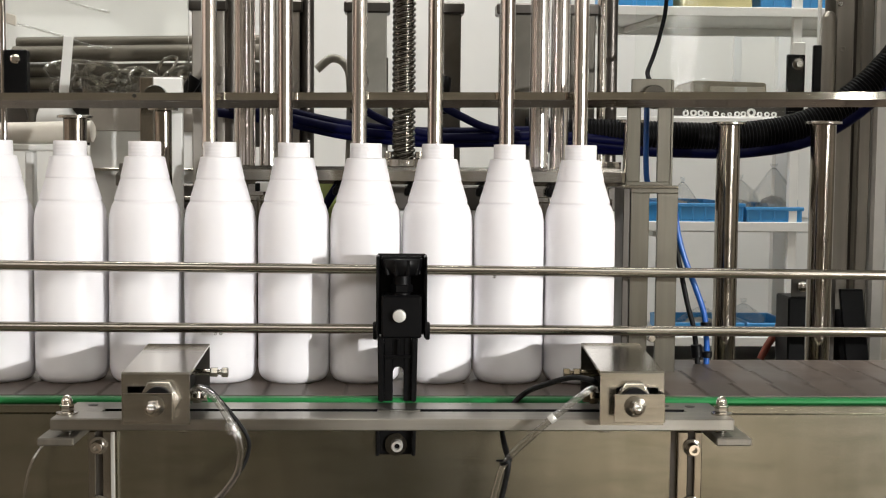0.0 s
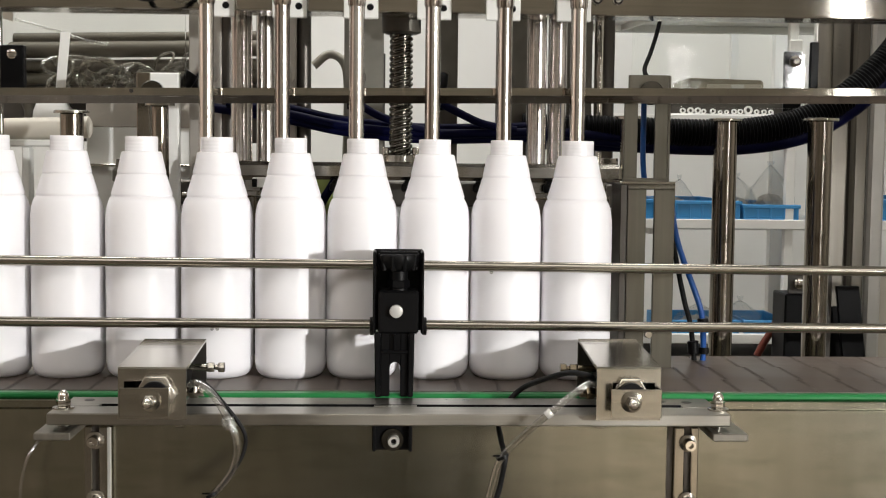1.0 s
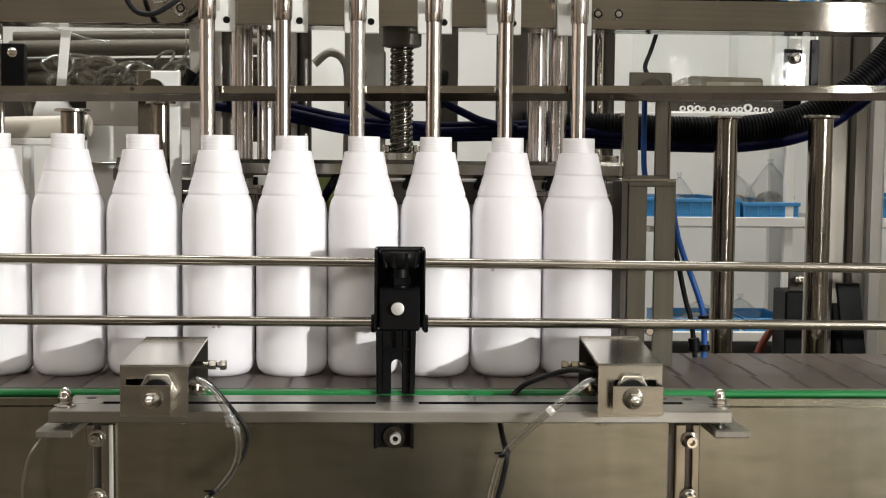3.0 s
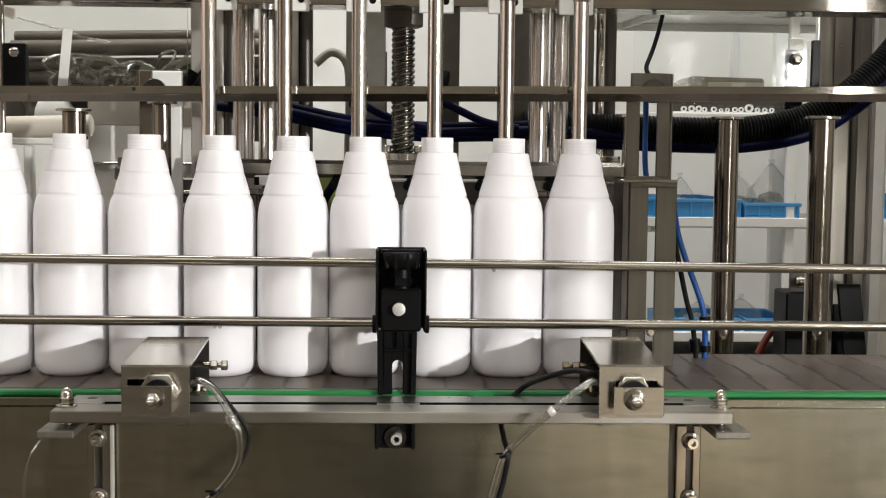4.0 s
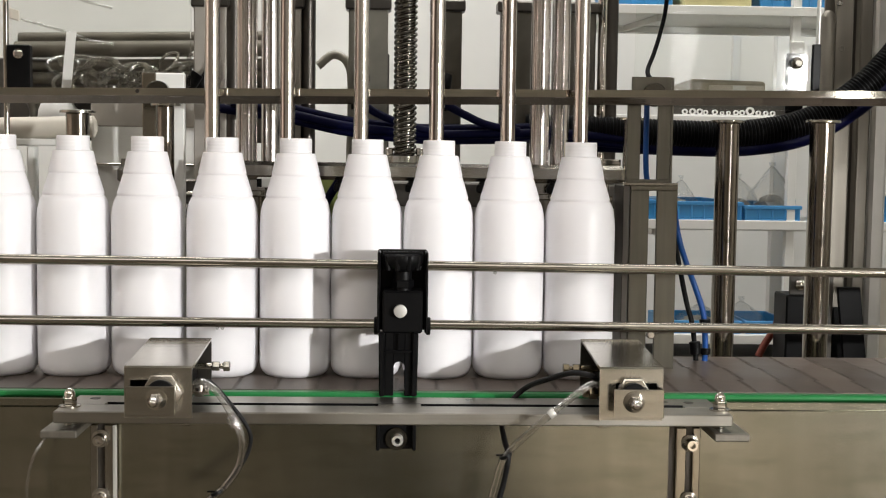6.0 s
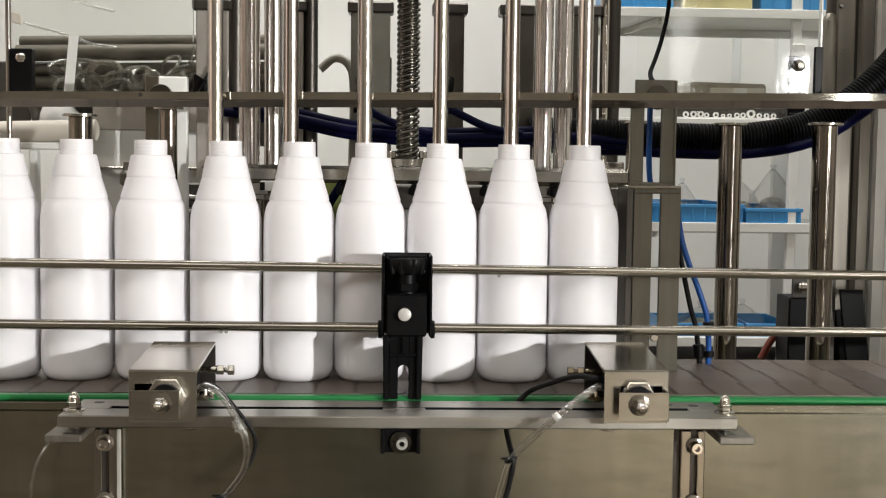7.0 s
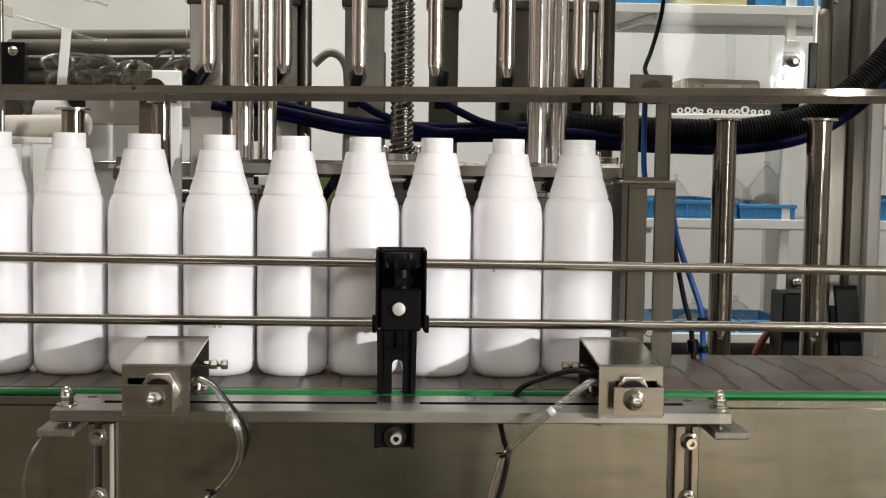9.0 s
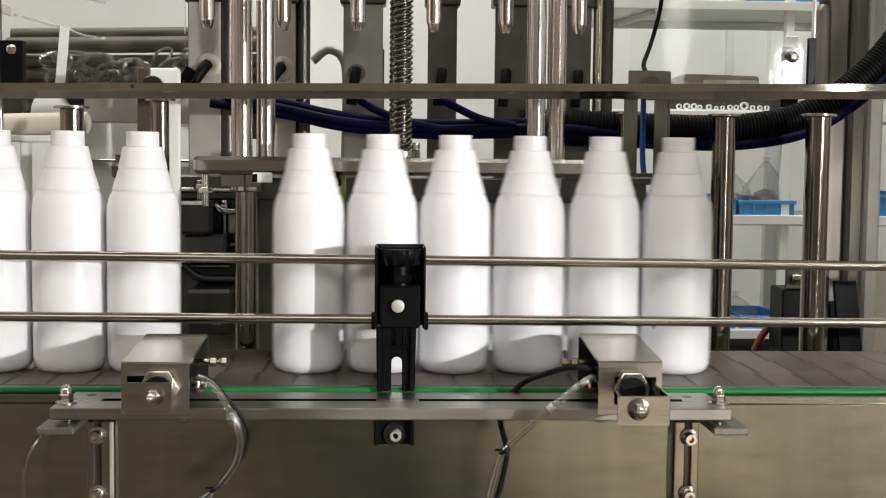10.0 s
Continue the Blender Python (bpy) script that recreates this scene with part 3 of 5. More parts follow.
def cylinder(xc, zc, s):
    c = thing("air_cylinder", (xc, -0.13, 0.9), "black air cylinder with a steel hex nut and brass fittings", "cylinder", "air cylinders")
    part("barrel", rod((xc, -0.185, zc), (xc, -0.085, zc), 0.0165, 24), BLACK, c)
    xn, rn = (xc + 0.004, 0.0175) if s > 0 else (xc - 0.001, 0.0158)
    part("hex_nut", hexagon((xn, -0.2, zc), (xn, -0.1935, zc), rn), STEEL, c)
    part("collar", rod((xn, -0.2045, zc), (xn, -0.199, zc), 0.68 * rn, 24), BLACK, c)
    part("base_block", box(xc - 0.018, xc + 0.018, -0.16, -0.1, 0.9003, 0.908), DARK, c)
    e, mat = 0.028 * s, (STEEL if s > 0 else BRASS)
    part("elbow", rod((xc + 0.4 * e, -0.165, 0.917), (xc + 1.45 * e, -0.17, 0.917), 0.0042, 14), CHROME if s > 0 else BRASS, c)
    part("elbow_nut", hexagon((xc + 1.0 * e, -0.168, 0.917), (xc + 1.25 * e, -0.169, 0.917), 0.006), CHROME if s > 0 else BRASS, c)
    part("adjuster", rod((xc + 0.6 * e, -0.12, 0.93), (xc + 1.5 * e, -0.12, 0.93), 0.003, 12), mat, c)
    part("adjuster_knob", hexagon((xc + 1.25 * e, -0.12, 0.93), (xc + 1.5 * e, -0.12, 0.93), 0.0045), mat, c)
    part("adjuster_head", hexagon((xc + 1.62 * e, -0.12, 0.93), (xc + 1.82 * e, -0.12, 0.93), 0.0048), mat, c)
    part("adjuster_tip", rod((xc + 1.5 * e, -0.12, 0.93), (xc + 1.65 * e, -0.12, 0.93), 0.0025, 12), mat, c)
    return c


cylinder(-0.2, 0.92, 1)
cylinder(0.2055, 0.921, -1)


def stop_gate(x0, x1, xb):
    """End plate and screw on the cylinder's rod."""
    g = thing("stop_gate", ((x0 + x1) / 2, -0.205, 0.905), "small stainless steel gate plate with a domed screw", "gate", "stop gates")
    part("plate", box(x0, x1, -0.2075, -0.206, 0.9025, 0.9272, 0.0005), STEEL, g)
    part("flange", box(x1 - 0.0018, x1, -0.2058, -0.13, 0.9035, 0.9272, 0.0004), STEEL, g)
    part("piston_rod", rod(((x0 + x1) / 2, -0.2058, 0.915), ((x0 + x1) / 2, -0.12, 0.915), 0.005, 16), CHROME, g)
    bolt(g, (xb, -0.2075, 0.9165), (0, -1, 0), 0.006, 0.019, "dome")
    return g


gate_left = stop_gate(-0.2242, -0.1835, -0.1985)
gate_right = stop_gate(0.1865, 0.2295, 0.2035)


def line(name, label, pts, r, mat, category="tube"):
    h = thing(name, pts[0], label, category)
    part("run", hose(pts, r), mat, h)
    return h


def ties(name, at, r):
    t = thing(name, at, "thin black cable tie round the tubes", "cable tie")
    part("loop", turn([(0, r), (0.0025, r)], at, (at[0] - 0.01, at[1], at[2] + 0.02), 12), BLACK, t)
    part("tail", box(at[0] - 0.009, at[0] - 0.002, at[1] - 0.001, at[1], at[2] + 0.001, at[2] + 0.0025, 0.0003), BLACK, t)


L1 = line("air_tube", "clear plastic air tube hanging from the cylinder", [(-0.17, -0.178, 0.924), (-0.163, -0.193, 0.929), (-0.15, -0.2, 0.9225), (-0.138, -0.204, 0.906), (-0.128, -0.204, 0.8824), (-0.131, -0.202, 0.858), (-0.147, -0.2, 0.836), (-0.166, -0.198, 0.822), (-0.2, -0.195, 0.80)], 0.0032, CLEARTUBE)
line("sensor_cable", "thin black cable behind the clear tube", [(-0.168, -0.15, 0.922), (-0.155, -0.19, 0.927), (-0.14, -0.193, 0.9115), (-0.124, -0.19, 0.888), (-0.123, -0.188, 0.872), (-0.131, -0.19, 0.855), (-0.147, -0.192, 0.8345), (-0.168, -0.19, 0.818), (-0.2, -0.19, 0.796)], 0.0018, RUBBER, "cable")
R1 = line("air_tube", "clear plastic air tube hanging from the cylinder", [(0.178, -0.178, 0.925), (0.1675, -0.196, 0.929), (0.146, -0.2, 0.914), (0.12, -0.2, 0.892), (0.096, -0.2, 0.868), (0.088, -0.2, 0.846), (0.083, -0.2, 0.822), (0.08, -0.2, 0.78)], 0.0031, CLEARTUBE)
line("sensor_cable", "black rubber cable looping out of the cover", [(0.178, -0.165, 0.928), (0.171, -0.18, 0.934), (0.155, -0.17, 0.9345), (0.136, -0.14, 0.923), (0.122, -0.105, 0.909), (0.108, -0.1045, 0.895), (0.1, -0.108, 0.88), (0.0975, -0.17, 0.874), (0.0985, -0.196, 0.866), (0.095, -0.193, 0.842), (0.09, -0.193, 0.82), (0.088, -0.193, 0.78)], 0.0025, RUBBER, "cable")
line("air_tube", "thin clear tube hanging before the panel", [(-0.306, -0.125, 0.874), (-0.318, -0.14, 0.855), (-0.325, -0.14, 0.832), (-0.326, -0.14, 0.81), (-0.322, -0.14, 0.78)], 0.0014, CLEARTUBE)
ties("cable_tie", (0.0965, -0.2, 0.867), 0.0058)
ties("cable_tie", (-0.1485, -0.2, 0.8345), 0.0058)
part("bead", turn([(0, 0.0033), (0.001, 0.0038), (0.005, 0.0038), (0.006, 0.0033)], (0.1325, -0.2, 0.9028), (0.146, -0.2, 0.914), 14), PALE_METAL, R1, "small pale push-in joint")
part("bead", turn([(0, 0.005), (0.001, 0.0054), (0.008, 0.0054), (0.009, 0.005)], (-0.133, -0.204, 0.893), (-0.137, -0.204, 0.905), 14), CLEARTUBE, L1)


# ---- filling head ----
NOZZLE_X = [-0.1825, -0.1085, -0.0355, 0.0395, 0.1105, 0.1835]


def filling_head():
    h = thing("filling_head", (0, 0.03, 1.23), "stainless steel filling beam carrying six nozzle tubes, hoses along its top", "filling head")
    sh = 0.0008
    part("beam", box(-0.64, 0.64, 0.065, 0.077, 1.2276, 1.2597, 0.001, shear=sh), BEAM, h)
    part("beam_shelf", box(-0.64, 0.64, 0.0772, 0.11, 1.2276, 1.232, 0.001, shear=sh), STEEL, h)
    for x, z in ((0.2335, 1.2437), (0.2118, 1.2437), (-0.2187, 1.2437)):
        screw = part("beam_screw", turn([(0, 0.0056), (0.002, 0.0056), (0.0026, 0.005)], (x, 0.065, z), (x, -1, z), 20), CHROME, h)
        part("recess_ring", turn([(0.0027, 0.0046), (0.0029, 0.0046)], (x, 0.065, z), (x, -1, z), 20), BLACK, screw)
        part("socket_head", turn([(0.003, 0.0031), (0.0034, 0.003)], (x, 0.065, z), (x, -1, z), 16), STEEL, screw)
    for x in NOZZLE_X:
        dz = sh * x
        t = part("nozzle", turn([(-0.004, 0.0036), (-0.003, 0.0045), (0.004, 0.0066), (0.0046, 0.0072), (0.0075, 0.0072), (0.0078, 0.0076), (0.262, 0.0076)], (x, 0, 0.9858), (x, 0, 2), 28), TUBE, h, "polished steel nozzle tube")
        part("hex_fitting", turn([(0, 0.0076), (0.002, 0.0088), (0.026, 0.009), (0.03, 0.0085)], (x, 0, 1.2255 + dz), (x, 0, 2), 24), TUBE, t)
        part("collar", turn([(0, 0.009), (0.001, 0.0145), (0.005, 0.0145), (0.006, 0.009)], (x, 0, 1.2622 + dz), (x, 0, 2), 24), STEEL, t)
        part("nut", hexagon((x, 0, 1.2556 + dz), (x, 0, 1.262 + dz), 0.0115), CHROME, t)
        part("union", turn([(0, 0.0095), (0.018, 0.0095), (0.022, 0.0075), (0.05, 0.0075)], (x, 0, 1.2683 + dz), (x, 0, 2), 20), STEEL, t)
        c = x + 0.0025
        p = part("clamp_plate", box(c - 0.0177, c + 0.0177, 0.052, 0.058, 1.2198 + dz, 1.2668 + dz, 0.0008), WHITE, t, "pale clamp plate behind the nozzle")
        for z in (1.2314, 1.2594):
            part("clamp_hole", turn([(0, 0.0036), (0.0003, 0.0036)], (c + 0.0095, 0.0519, z + dz), (c + 0.0095, -1, z + dz), 16), BLACK, p)
        part("stand_off", box(c - 0.012, c + 0.012, 0.0582, 0.0648, 1.231 + dz, 1.257 + dz, 0.0006), STEEL, p)
        part("yoke", box(x - 0.0055, x + 0.0055, 0.007, 0.0518, 1.24 + dz, 1.252 + dz, 0.001), STEEL, p)
    # lead nut on the screw
    part("lead_nut", turn([(0, 0.017), (0.002, 0.0215), (0.02, 0.0215), (0.021, 0.018)], (0.009, 0.15, 1.2138), (0.009, 0.15, 2), 24), DARKPLATE, h)
    part("nut_plate", box(-0.2, 0.21, 0.1103, 0.172, 1.236, 1.246, 0.001), DARK, h)
    # hoses lying along the top of the beam
    for k in range(9):
        rnd = random.Random(40 + k)
        y, r = 0.066 + 0.006 * k, rnd.uniform(0.0022, 0.0036)
        z = 1.2607 + r + 0.0012 * (k % 3)
        mat = (RUBBER, CLEARTUBE, RUBBER, STEEL, RUBBER, CLEARTUBE, RUBBER, RUBBER, CLEARTUBE)[k]
        pts = [(-0.22 + 0.02 * k, y, z + 0.03), (-0.1 + 0.02 * k, y, z + 0.008 + rnd.uniform(0, 0.006)), (0.02, y, z + rnd.uniform(0.002, 0.008)), (0.12, y + 0.004, z + rnd.uniform(0.004, 0.012)), (0.22, y, z + rnd.uniform(0, 0.009)), (0.31, y, z + rnd.uniform(0, 0.003)),
               (0.385, y, z + rnd.uniform(0, 0.002)), (0.44, y + 0.004, z + rnd.uniform(0.007, 0.015)), (0.49, y + 0.01, z + 0.036), (0.55, y + 0.02, z + 0.1)]
        part("hose", hose(pts, r), mat, h)
    part("hose", hose([(-0.272, 0.012, 1.315), (-0.267, 0.01, 1.262), (-0.256, 0.006, 1.2365), (-0.239, 0.004, 1.2305), (-0.221, 0.004, 1.2385), (-0.2, 0.01, 1.258), (-0.192, 0.016, 1.283)], 0.0027), RUBBER, h, "black air hose in a loop")
    part("hose", hose([(-0.257, 0.006, 1.315), (-0.25, 0.002, 1.267), (-0.235, -0.002, 1.2455), (-0.223, -0.002, 1.246), (-0.203, 0.004, 1.264), (-0.195, 0.01, 1.283)], 0.0024), CLEARTUBE, h, "clear air hose in a loop")
    for x in (0.342, 0.388):
        part("cable_tie", turn([(0, 0.0075), (0.003, 0.0075)], (x, 0.075, 1.2705), (x + 0.02, 0.075, 1.272), 14), BLACK, h)
        part("tie_tail", box(x - 0.001, x + 0.001, 0.068, 0.07, 1.275, 1.285, 0.0003), BLACK, h)
    return h


head = filling_head()

loop_hose = thing("hanging_hose", (0.42, 0.13, 1.26), "black hose and clear tube hanging in a loop behind the beam", "hose")
for name, dz, y, r, mat in (("hose", 0.0085, 0.135, 0.0055, RUBBER), ("tube", 0.0026, 0.13, 0.0026, CLEARTUBE), ("tube", 0.0125, 0.124, 0.0022, RUBBER)):
    part(name, hose([(0.421 + u, y, 1.252 + dz + 4.6 * u * u) for u in [-0.3 + 0.04 * k for k in range(16)]], r), mat, loop_hose)


# ---- machine behind the bottles ----
def cross_bar():
    s = 0.0115
    c = thing("cross_bar", (0, 0.04, 1.175), "long flat stainless steel bar crossing behind the nozzles", "bar")
    bm = bmesh.new()
    prof = [(0.03, 1.1906), (0.044, 1.1906), (0.044, 1.1756), (0.0385, 1.1754), (0.03, 1.1831)]
    xs = [-0.75 + 1.5 * k / 12 for k in range(13)]
    rows = [[bm.verts.new((x, y, z + s * (x - 0.03))) for y, z in prof] for x in xs]
    n = len(prof)
    for a, b in zip(rows, rows[1:]):
        for i in range(n):
            bm.faces.new((a[i], a[(i + 1) % n], b[(i + 1) % n], b[i]))
    bm.faces.new(rows[0])
    bm.faces.new(rows[-1])
    part("bar", bm, BEAM, c)
    part("set_screw", turn([(0, 0.0022), (0.0006, 0.002)], (-0.262, 0.0299, 1.1842), (-0.262, -1, 1.1842), 12), DARK, c)
    return c


cross_bar()


def slotted_bracket():
    b = thing("slotted_bracket", (0.27, 0.06, 0.913), "slotted stainless steel angle bracket holding the cross bar", "bracket")
    y0, y1 = 0.052, 0.056
    # upper plate: four strips round the slot
    for a, c, z0, z1 in ((0.2445, 0.286, 1.1836, 1.2081), (0.2405, 0.2545, 1.1016, 1.1836), (0.2725, 0.286, 1.1016, 1.1836), (0.24, 0.286, 1.0896, 1.1016)):
        part("upper_plate", box(a, c, y0, y1, z0, z1, 0.0004), BRACKET, b)
    part("side_leaf", box(0.2862, 0.2887, y0, 0.072, 1.0896, 1.2076, 0.0004), BRACKET, b)
    for a, c, z0, z1 in ((0.2445, 0.294, 1.0901, 1.0951), (0.2445, 0.264, 0.9, 1.0901), (0.2725, 0.294, 0.9, 1.0901)):
        part("lower_plate", box(a, c, y0 - 0.006, y0 - 0.001, z0, z1, 0.0005), BRACKET, b)
    part("edge_leaf", box(0.237, 0.244, y0 - 0.006, 0.1, 0.9, 1.0951, 0.0006), DARK, b)
    part("top_leaf", box(0.237, 0.294, y0 - 0.006, 0.1, 1.0952, 1.0981, 0.0005), STEEL, b)
    part("bar_bolt", rod((0.2675, 0.052, 1.1895), (0.2675, 0.047, 1.1895), 0.0125, 20), DARK_SCREW, b)
    part("slot_screw", rod((0.2685, 0.052, 0.9386), (0.2685, 0.04, 0.9386), 0.004, 12), CHROME, b)
    return b


slotted_bracket()
line("air_line", "bright blue air tube behind the slotted bracket", [(0.266, 0.08, 1.19), (0.2665, 0.082, 1.16), (0.2665, 0.082, 1.13), (0.268, 0.084, 1.108), (0.271, 0.088, 1.096)], 0.003, BLUETUBE)
line("air_line", "bright blue air tube hanging beside the bracket", [(0.3, 0.1, 1.09), (0.307, 0.1, 1.045), (0.316, 0.1, 1.015), (0.329, 0.1, 0.982), (0.338, 0.1, 0.955), (0.341, 0.1, 0.925), (0.341, 0.1, 0.9)], 0.0032, BLUETUBE)
line("cable", "black cable hanging beside the bracket", [(0.299, 0.098, 1.09), (0.304, 0.101, 1.04), (0.312, 0.101, 1.0), (0.32, 0.101, 0.965), (0.327, 0.101, 0.94), (0.332, 0.101, 0.9)], 0.0028, RUBBER, "cable")
for p, q in (((0.3405, 0.0985, 0.937), (0.3395, 0.0985, 0.949)), ((0.3305, 0.0985, 0.91), (0.329, 0.0985, 0.924)), ((0.341, 0.0985, 0.91), (0.341, 0.0985, 0.917))):
    f = thing("tube_fitting", p, "small black push-in tube fitting", "fitting", "tube fittings")
    part("sleeve", rod(p, q, 0.0062, 14), BLACK, f)
line("cable", "thin black cable hanging in front of the shelf", [(0.334, 0.3, 1.50), (0.334, 0.3, 1.4), (0.3315, 0.3, 1.318), (0.323, 0.29, 1.28), (0.309, 0.26, 1.25), (0.29, 0.2, 1.226), (0.277, 0.12, 1.211), (0.271, 0.07, 1.207)], 0.0026, CABLE, "cable")


def guard_post(x, y, z, r=0.0135):
    p = thing("guard_post", (x, y, 0.0), "round stainless steel post with a thin disc cap", "post", "capped posts")
    part("post", rod((x, y, 0.0), (x, y, z - 0.004), r, 28), POSTM, p)
    part("cap", turn([(0, r * 0.9), (0.0005, r + 0.0065), (0.003, r + 0.0065), (0.0038, r + 0.004), (0.0042, r * 0.4)], (x, y, z - 0.004), (x, y, 2), 28), STEEL, p)
    return p


guard_post(0.3915, 0.22, 1.1706, 0.0138)
guard_post(0.5045, 0.22, 1.1723, 0.0145)
guard_post(0.265, 0.16, 1.1698, 0.009)
guard_post(-0.352, 0.15, 1.1685, 0.0128)
guard_post(-0.2465, 0.1, 1.1758, 0.0092)


def mast():
    m = thing("machine_mast", (0.6, 0.42, 0.0), "broad folded stainless steel machine column with a round front edge", "column")
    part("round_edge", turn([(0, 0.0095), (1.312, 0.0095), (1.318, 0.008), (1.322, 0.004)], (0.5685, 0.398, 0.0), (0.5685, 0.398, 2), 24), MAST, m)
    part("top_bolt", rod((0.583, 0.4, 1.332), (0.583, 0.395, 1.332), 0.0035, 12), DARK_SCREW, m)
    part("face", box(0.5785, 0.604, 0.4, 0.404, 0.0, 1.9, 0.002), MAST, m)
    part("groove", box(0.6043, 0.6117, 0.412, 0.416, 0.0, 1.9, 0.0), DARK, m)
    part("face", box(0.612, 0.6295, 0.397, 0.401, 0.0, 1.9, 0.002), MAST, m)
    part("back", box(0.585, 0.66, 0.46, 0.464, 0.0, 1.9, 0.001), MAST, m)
    part("side_strut", box(0.6305, 0.652, 0.39, 0.42, 0.0, 1.9, 0.004), PALE_METAL, m, "bright worn steel strut")
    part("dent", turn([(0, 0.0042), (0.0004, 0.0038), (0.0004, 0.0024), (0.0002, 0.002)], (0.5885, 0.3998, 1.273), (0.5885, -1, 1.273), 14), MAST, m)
    return m


mast()


def big_hose():
    h = thing("corrugated_hose", (0.63, 0.3, 1.24), "thick black corrugated hose with a dark blue sleeve beneath", "hose")
    pts = [(0.715, 0.3, 1.42), (0.66, 0.3, 1.32), (0.615, 0.3, 1.252), (0.565, 0.3, 1.204), (0.505, 0.3, 1.17), (0.43, 0.3, 1.156), (0.35, 0.3, 1.155), (0.26, 0.3, 1.158), (0.16, 0.31, 1.16)]
    part("ribbed_hose", hose(pts, 0.0175, 16, 10, ribs=0.0014, pitch=0.0044), HOSEBLK, h)
    part("blue_sleeve", hose([(x + 0.008, y + 0.004, z - 0.017) for x, y, z in pts], 0.0105), NAVY, h)
    return h


big_hose()


def navy_lines():
    for k, (dy, dz) in enumerate(((0, 0), (0.012, 0.007), (0.006, -0.0065))):
        line("blue_hose", "dark blue pneumatic hose sagging behind the nozzles", [(-0.2 - 0.01 * k, 0.28 + dy, 1.185 + dz), (-0.13, 0.28 + dy, 1.172 + dz), (-0.06, 0.28 + dy, 1.158 + dz), (0.03, 0.28 + dy, 1.15 + dz), (0.12, 0.28 + dy, 1.151 + dz), (0.2, 0.285 + dy, 1.153 + dz), (0.3, 0.29 + dy, 1.146 + dz)], 0.0058, NAVY, "hose")
    line("blue_hose", "dark blue pneumatic hose sagging behind the nozzles", [(-0.05, 0.27, 1.19), (-0.02, 0.275, 1.172), (0.02, 0.275, 1.158), (0.06, 0.28, 1.15)], 0.005, NAVY, "hose")
    line("blue_hose", "dark blue pneumatic hose sagging behind the nozzles", [(0.05, 0.27, 1.19), (0.08, 0.275, 1.175), (0.11, 0.275, 1.162), (0.15, 0.28, 1.155)], 0.005, NAVY, "hose")


navy_lines()


def guide_column(x, y, r, z0):
    c = thing("guide_column", (x, y, z0), "polished round steel guide column of the filling machine", "column", "guide columns")
    part("shaft", rod((x, y, z0), (x, y, 1.75), r, 32), SHAFT, c)
    return c


for x, y, r in ((-0.1665, 0.15, 0.0118), (-0.142, 0.17, 0.0105), (0.1595, 0.15, 0.0108), (0.1835, 0.16, 0.0105)):
    guide_column(x, y, r, 1.1145)


def lead_screw():
    s = thing("lead_screw", (0.009, 0.15, 1.1145), "dark steel lead screw with coarse rounded thread", "screw")
    bm = bmesh.new()
    pitch, r0, r1, seg = 0.0062, 0.0108, 0.0131, 24
    n = int(0.62 / pitch * 8)
    rows = []
    for i in range(n):
        z = i * pitch / 8
        row = []
        for k in range(seg):
            a = 2 * math.pi * k / seg
            ph = (z / pitch - 3 * k / seg) % 1.0
            w = min(1.0, max(0.0, 1.6 * (0.5 + 0.5 * math.cos(2 * math.pi * ph)) - 0.1))
            r = r0 + (r1 - r0) * w
            row.append(bm.verts.new((0.009 + r * math.cos(a), 0.15 + r * math.sin(a), 1.1145 + z)))
        rows.append(row)
    for a, b in zip(rows, rows[1:]):
        for k in range(seg):
            bm.faces.new((a[k], a[(k + 1) % seg], b[(k + 1) % seg], b[k]))
    part("thread", bm, DARK_SCREW, s)
    part("flange", turn([(0, 0.021), (0.001, 0.022), (0.008, 0.022), (0.009, 0.02), (0.009, 0.012)], (0.009, 0.15, 1.1145), (0.009, 0.15, 2), 28), STEEL, s)
    for dx in (-0.017, 0.017):
        part("flange_bolt", rod((0.009 + dx, 0.14, 1.1235), (0.009 + dx, 0.14, 1.1315), 0.0045, 12), STEEL, s)
    return s


lead_screw()


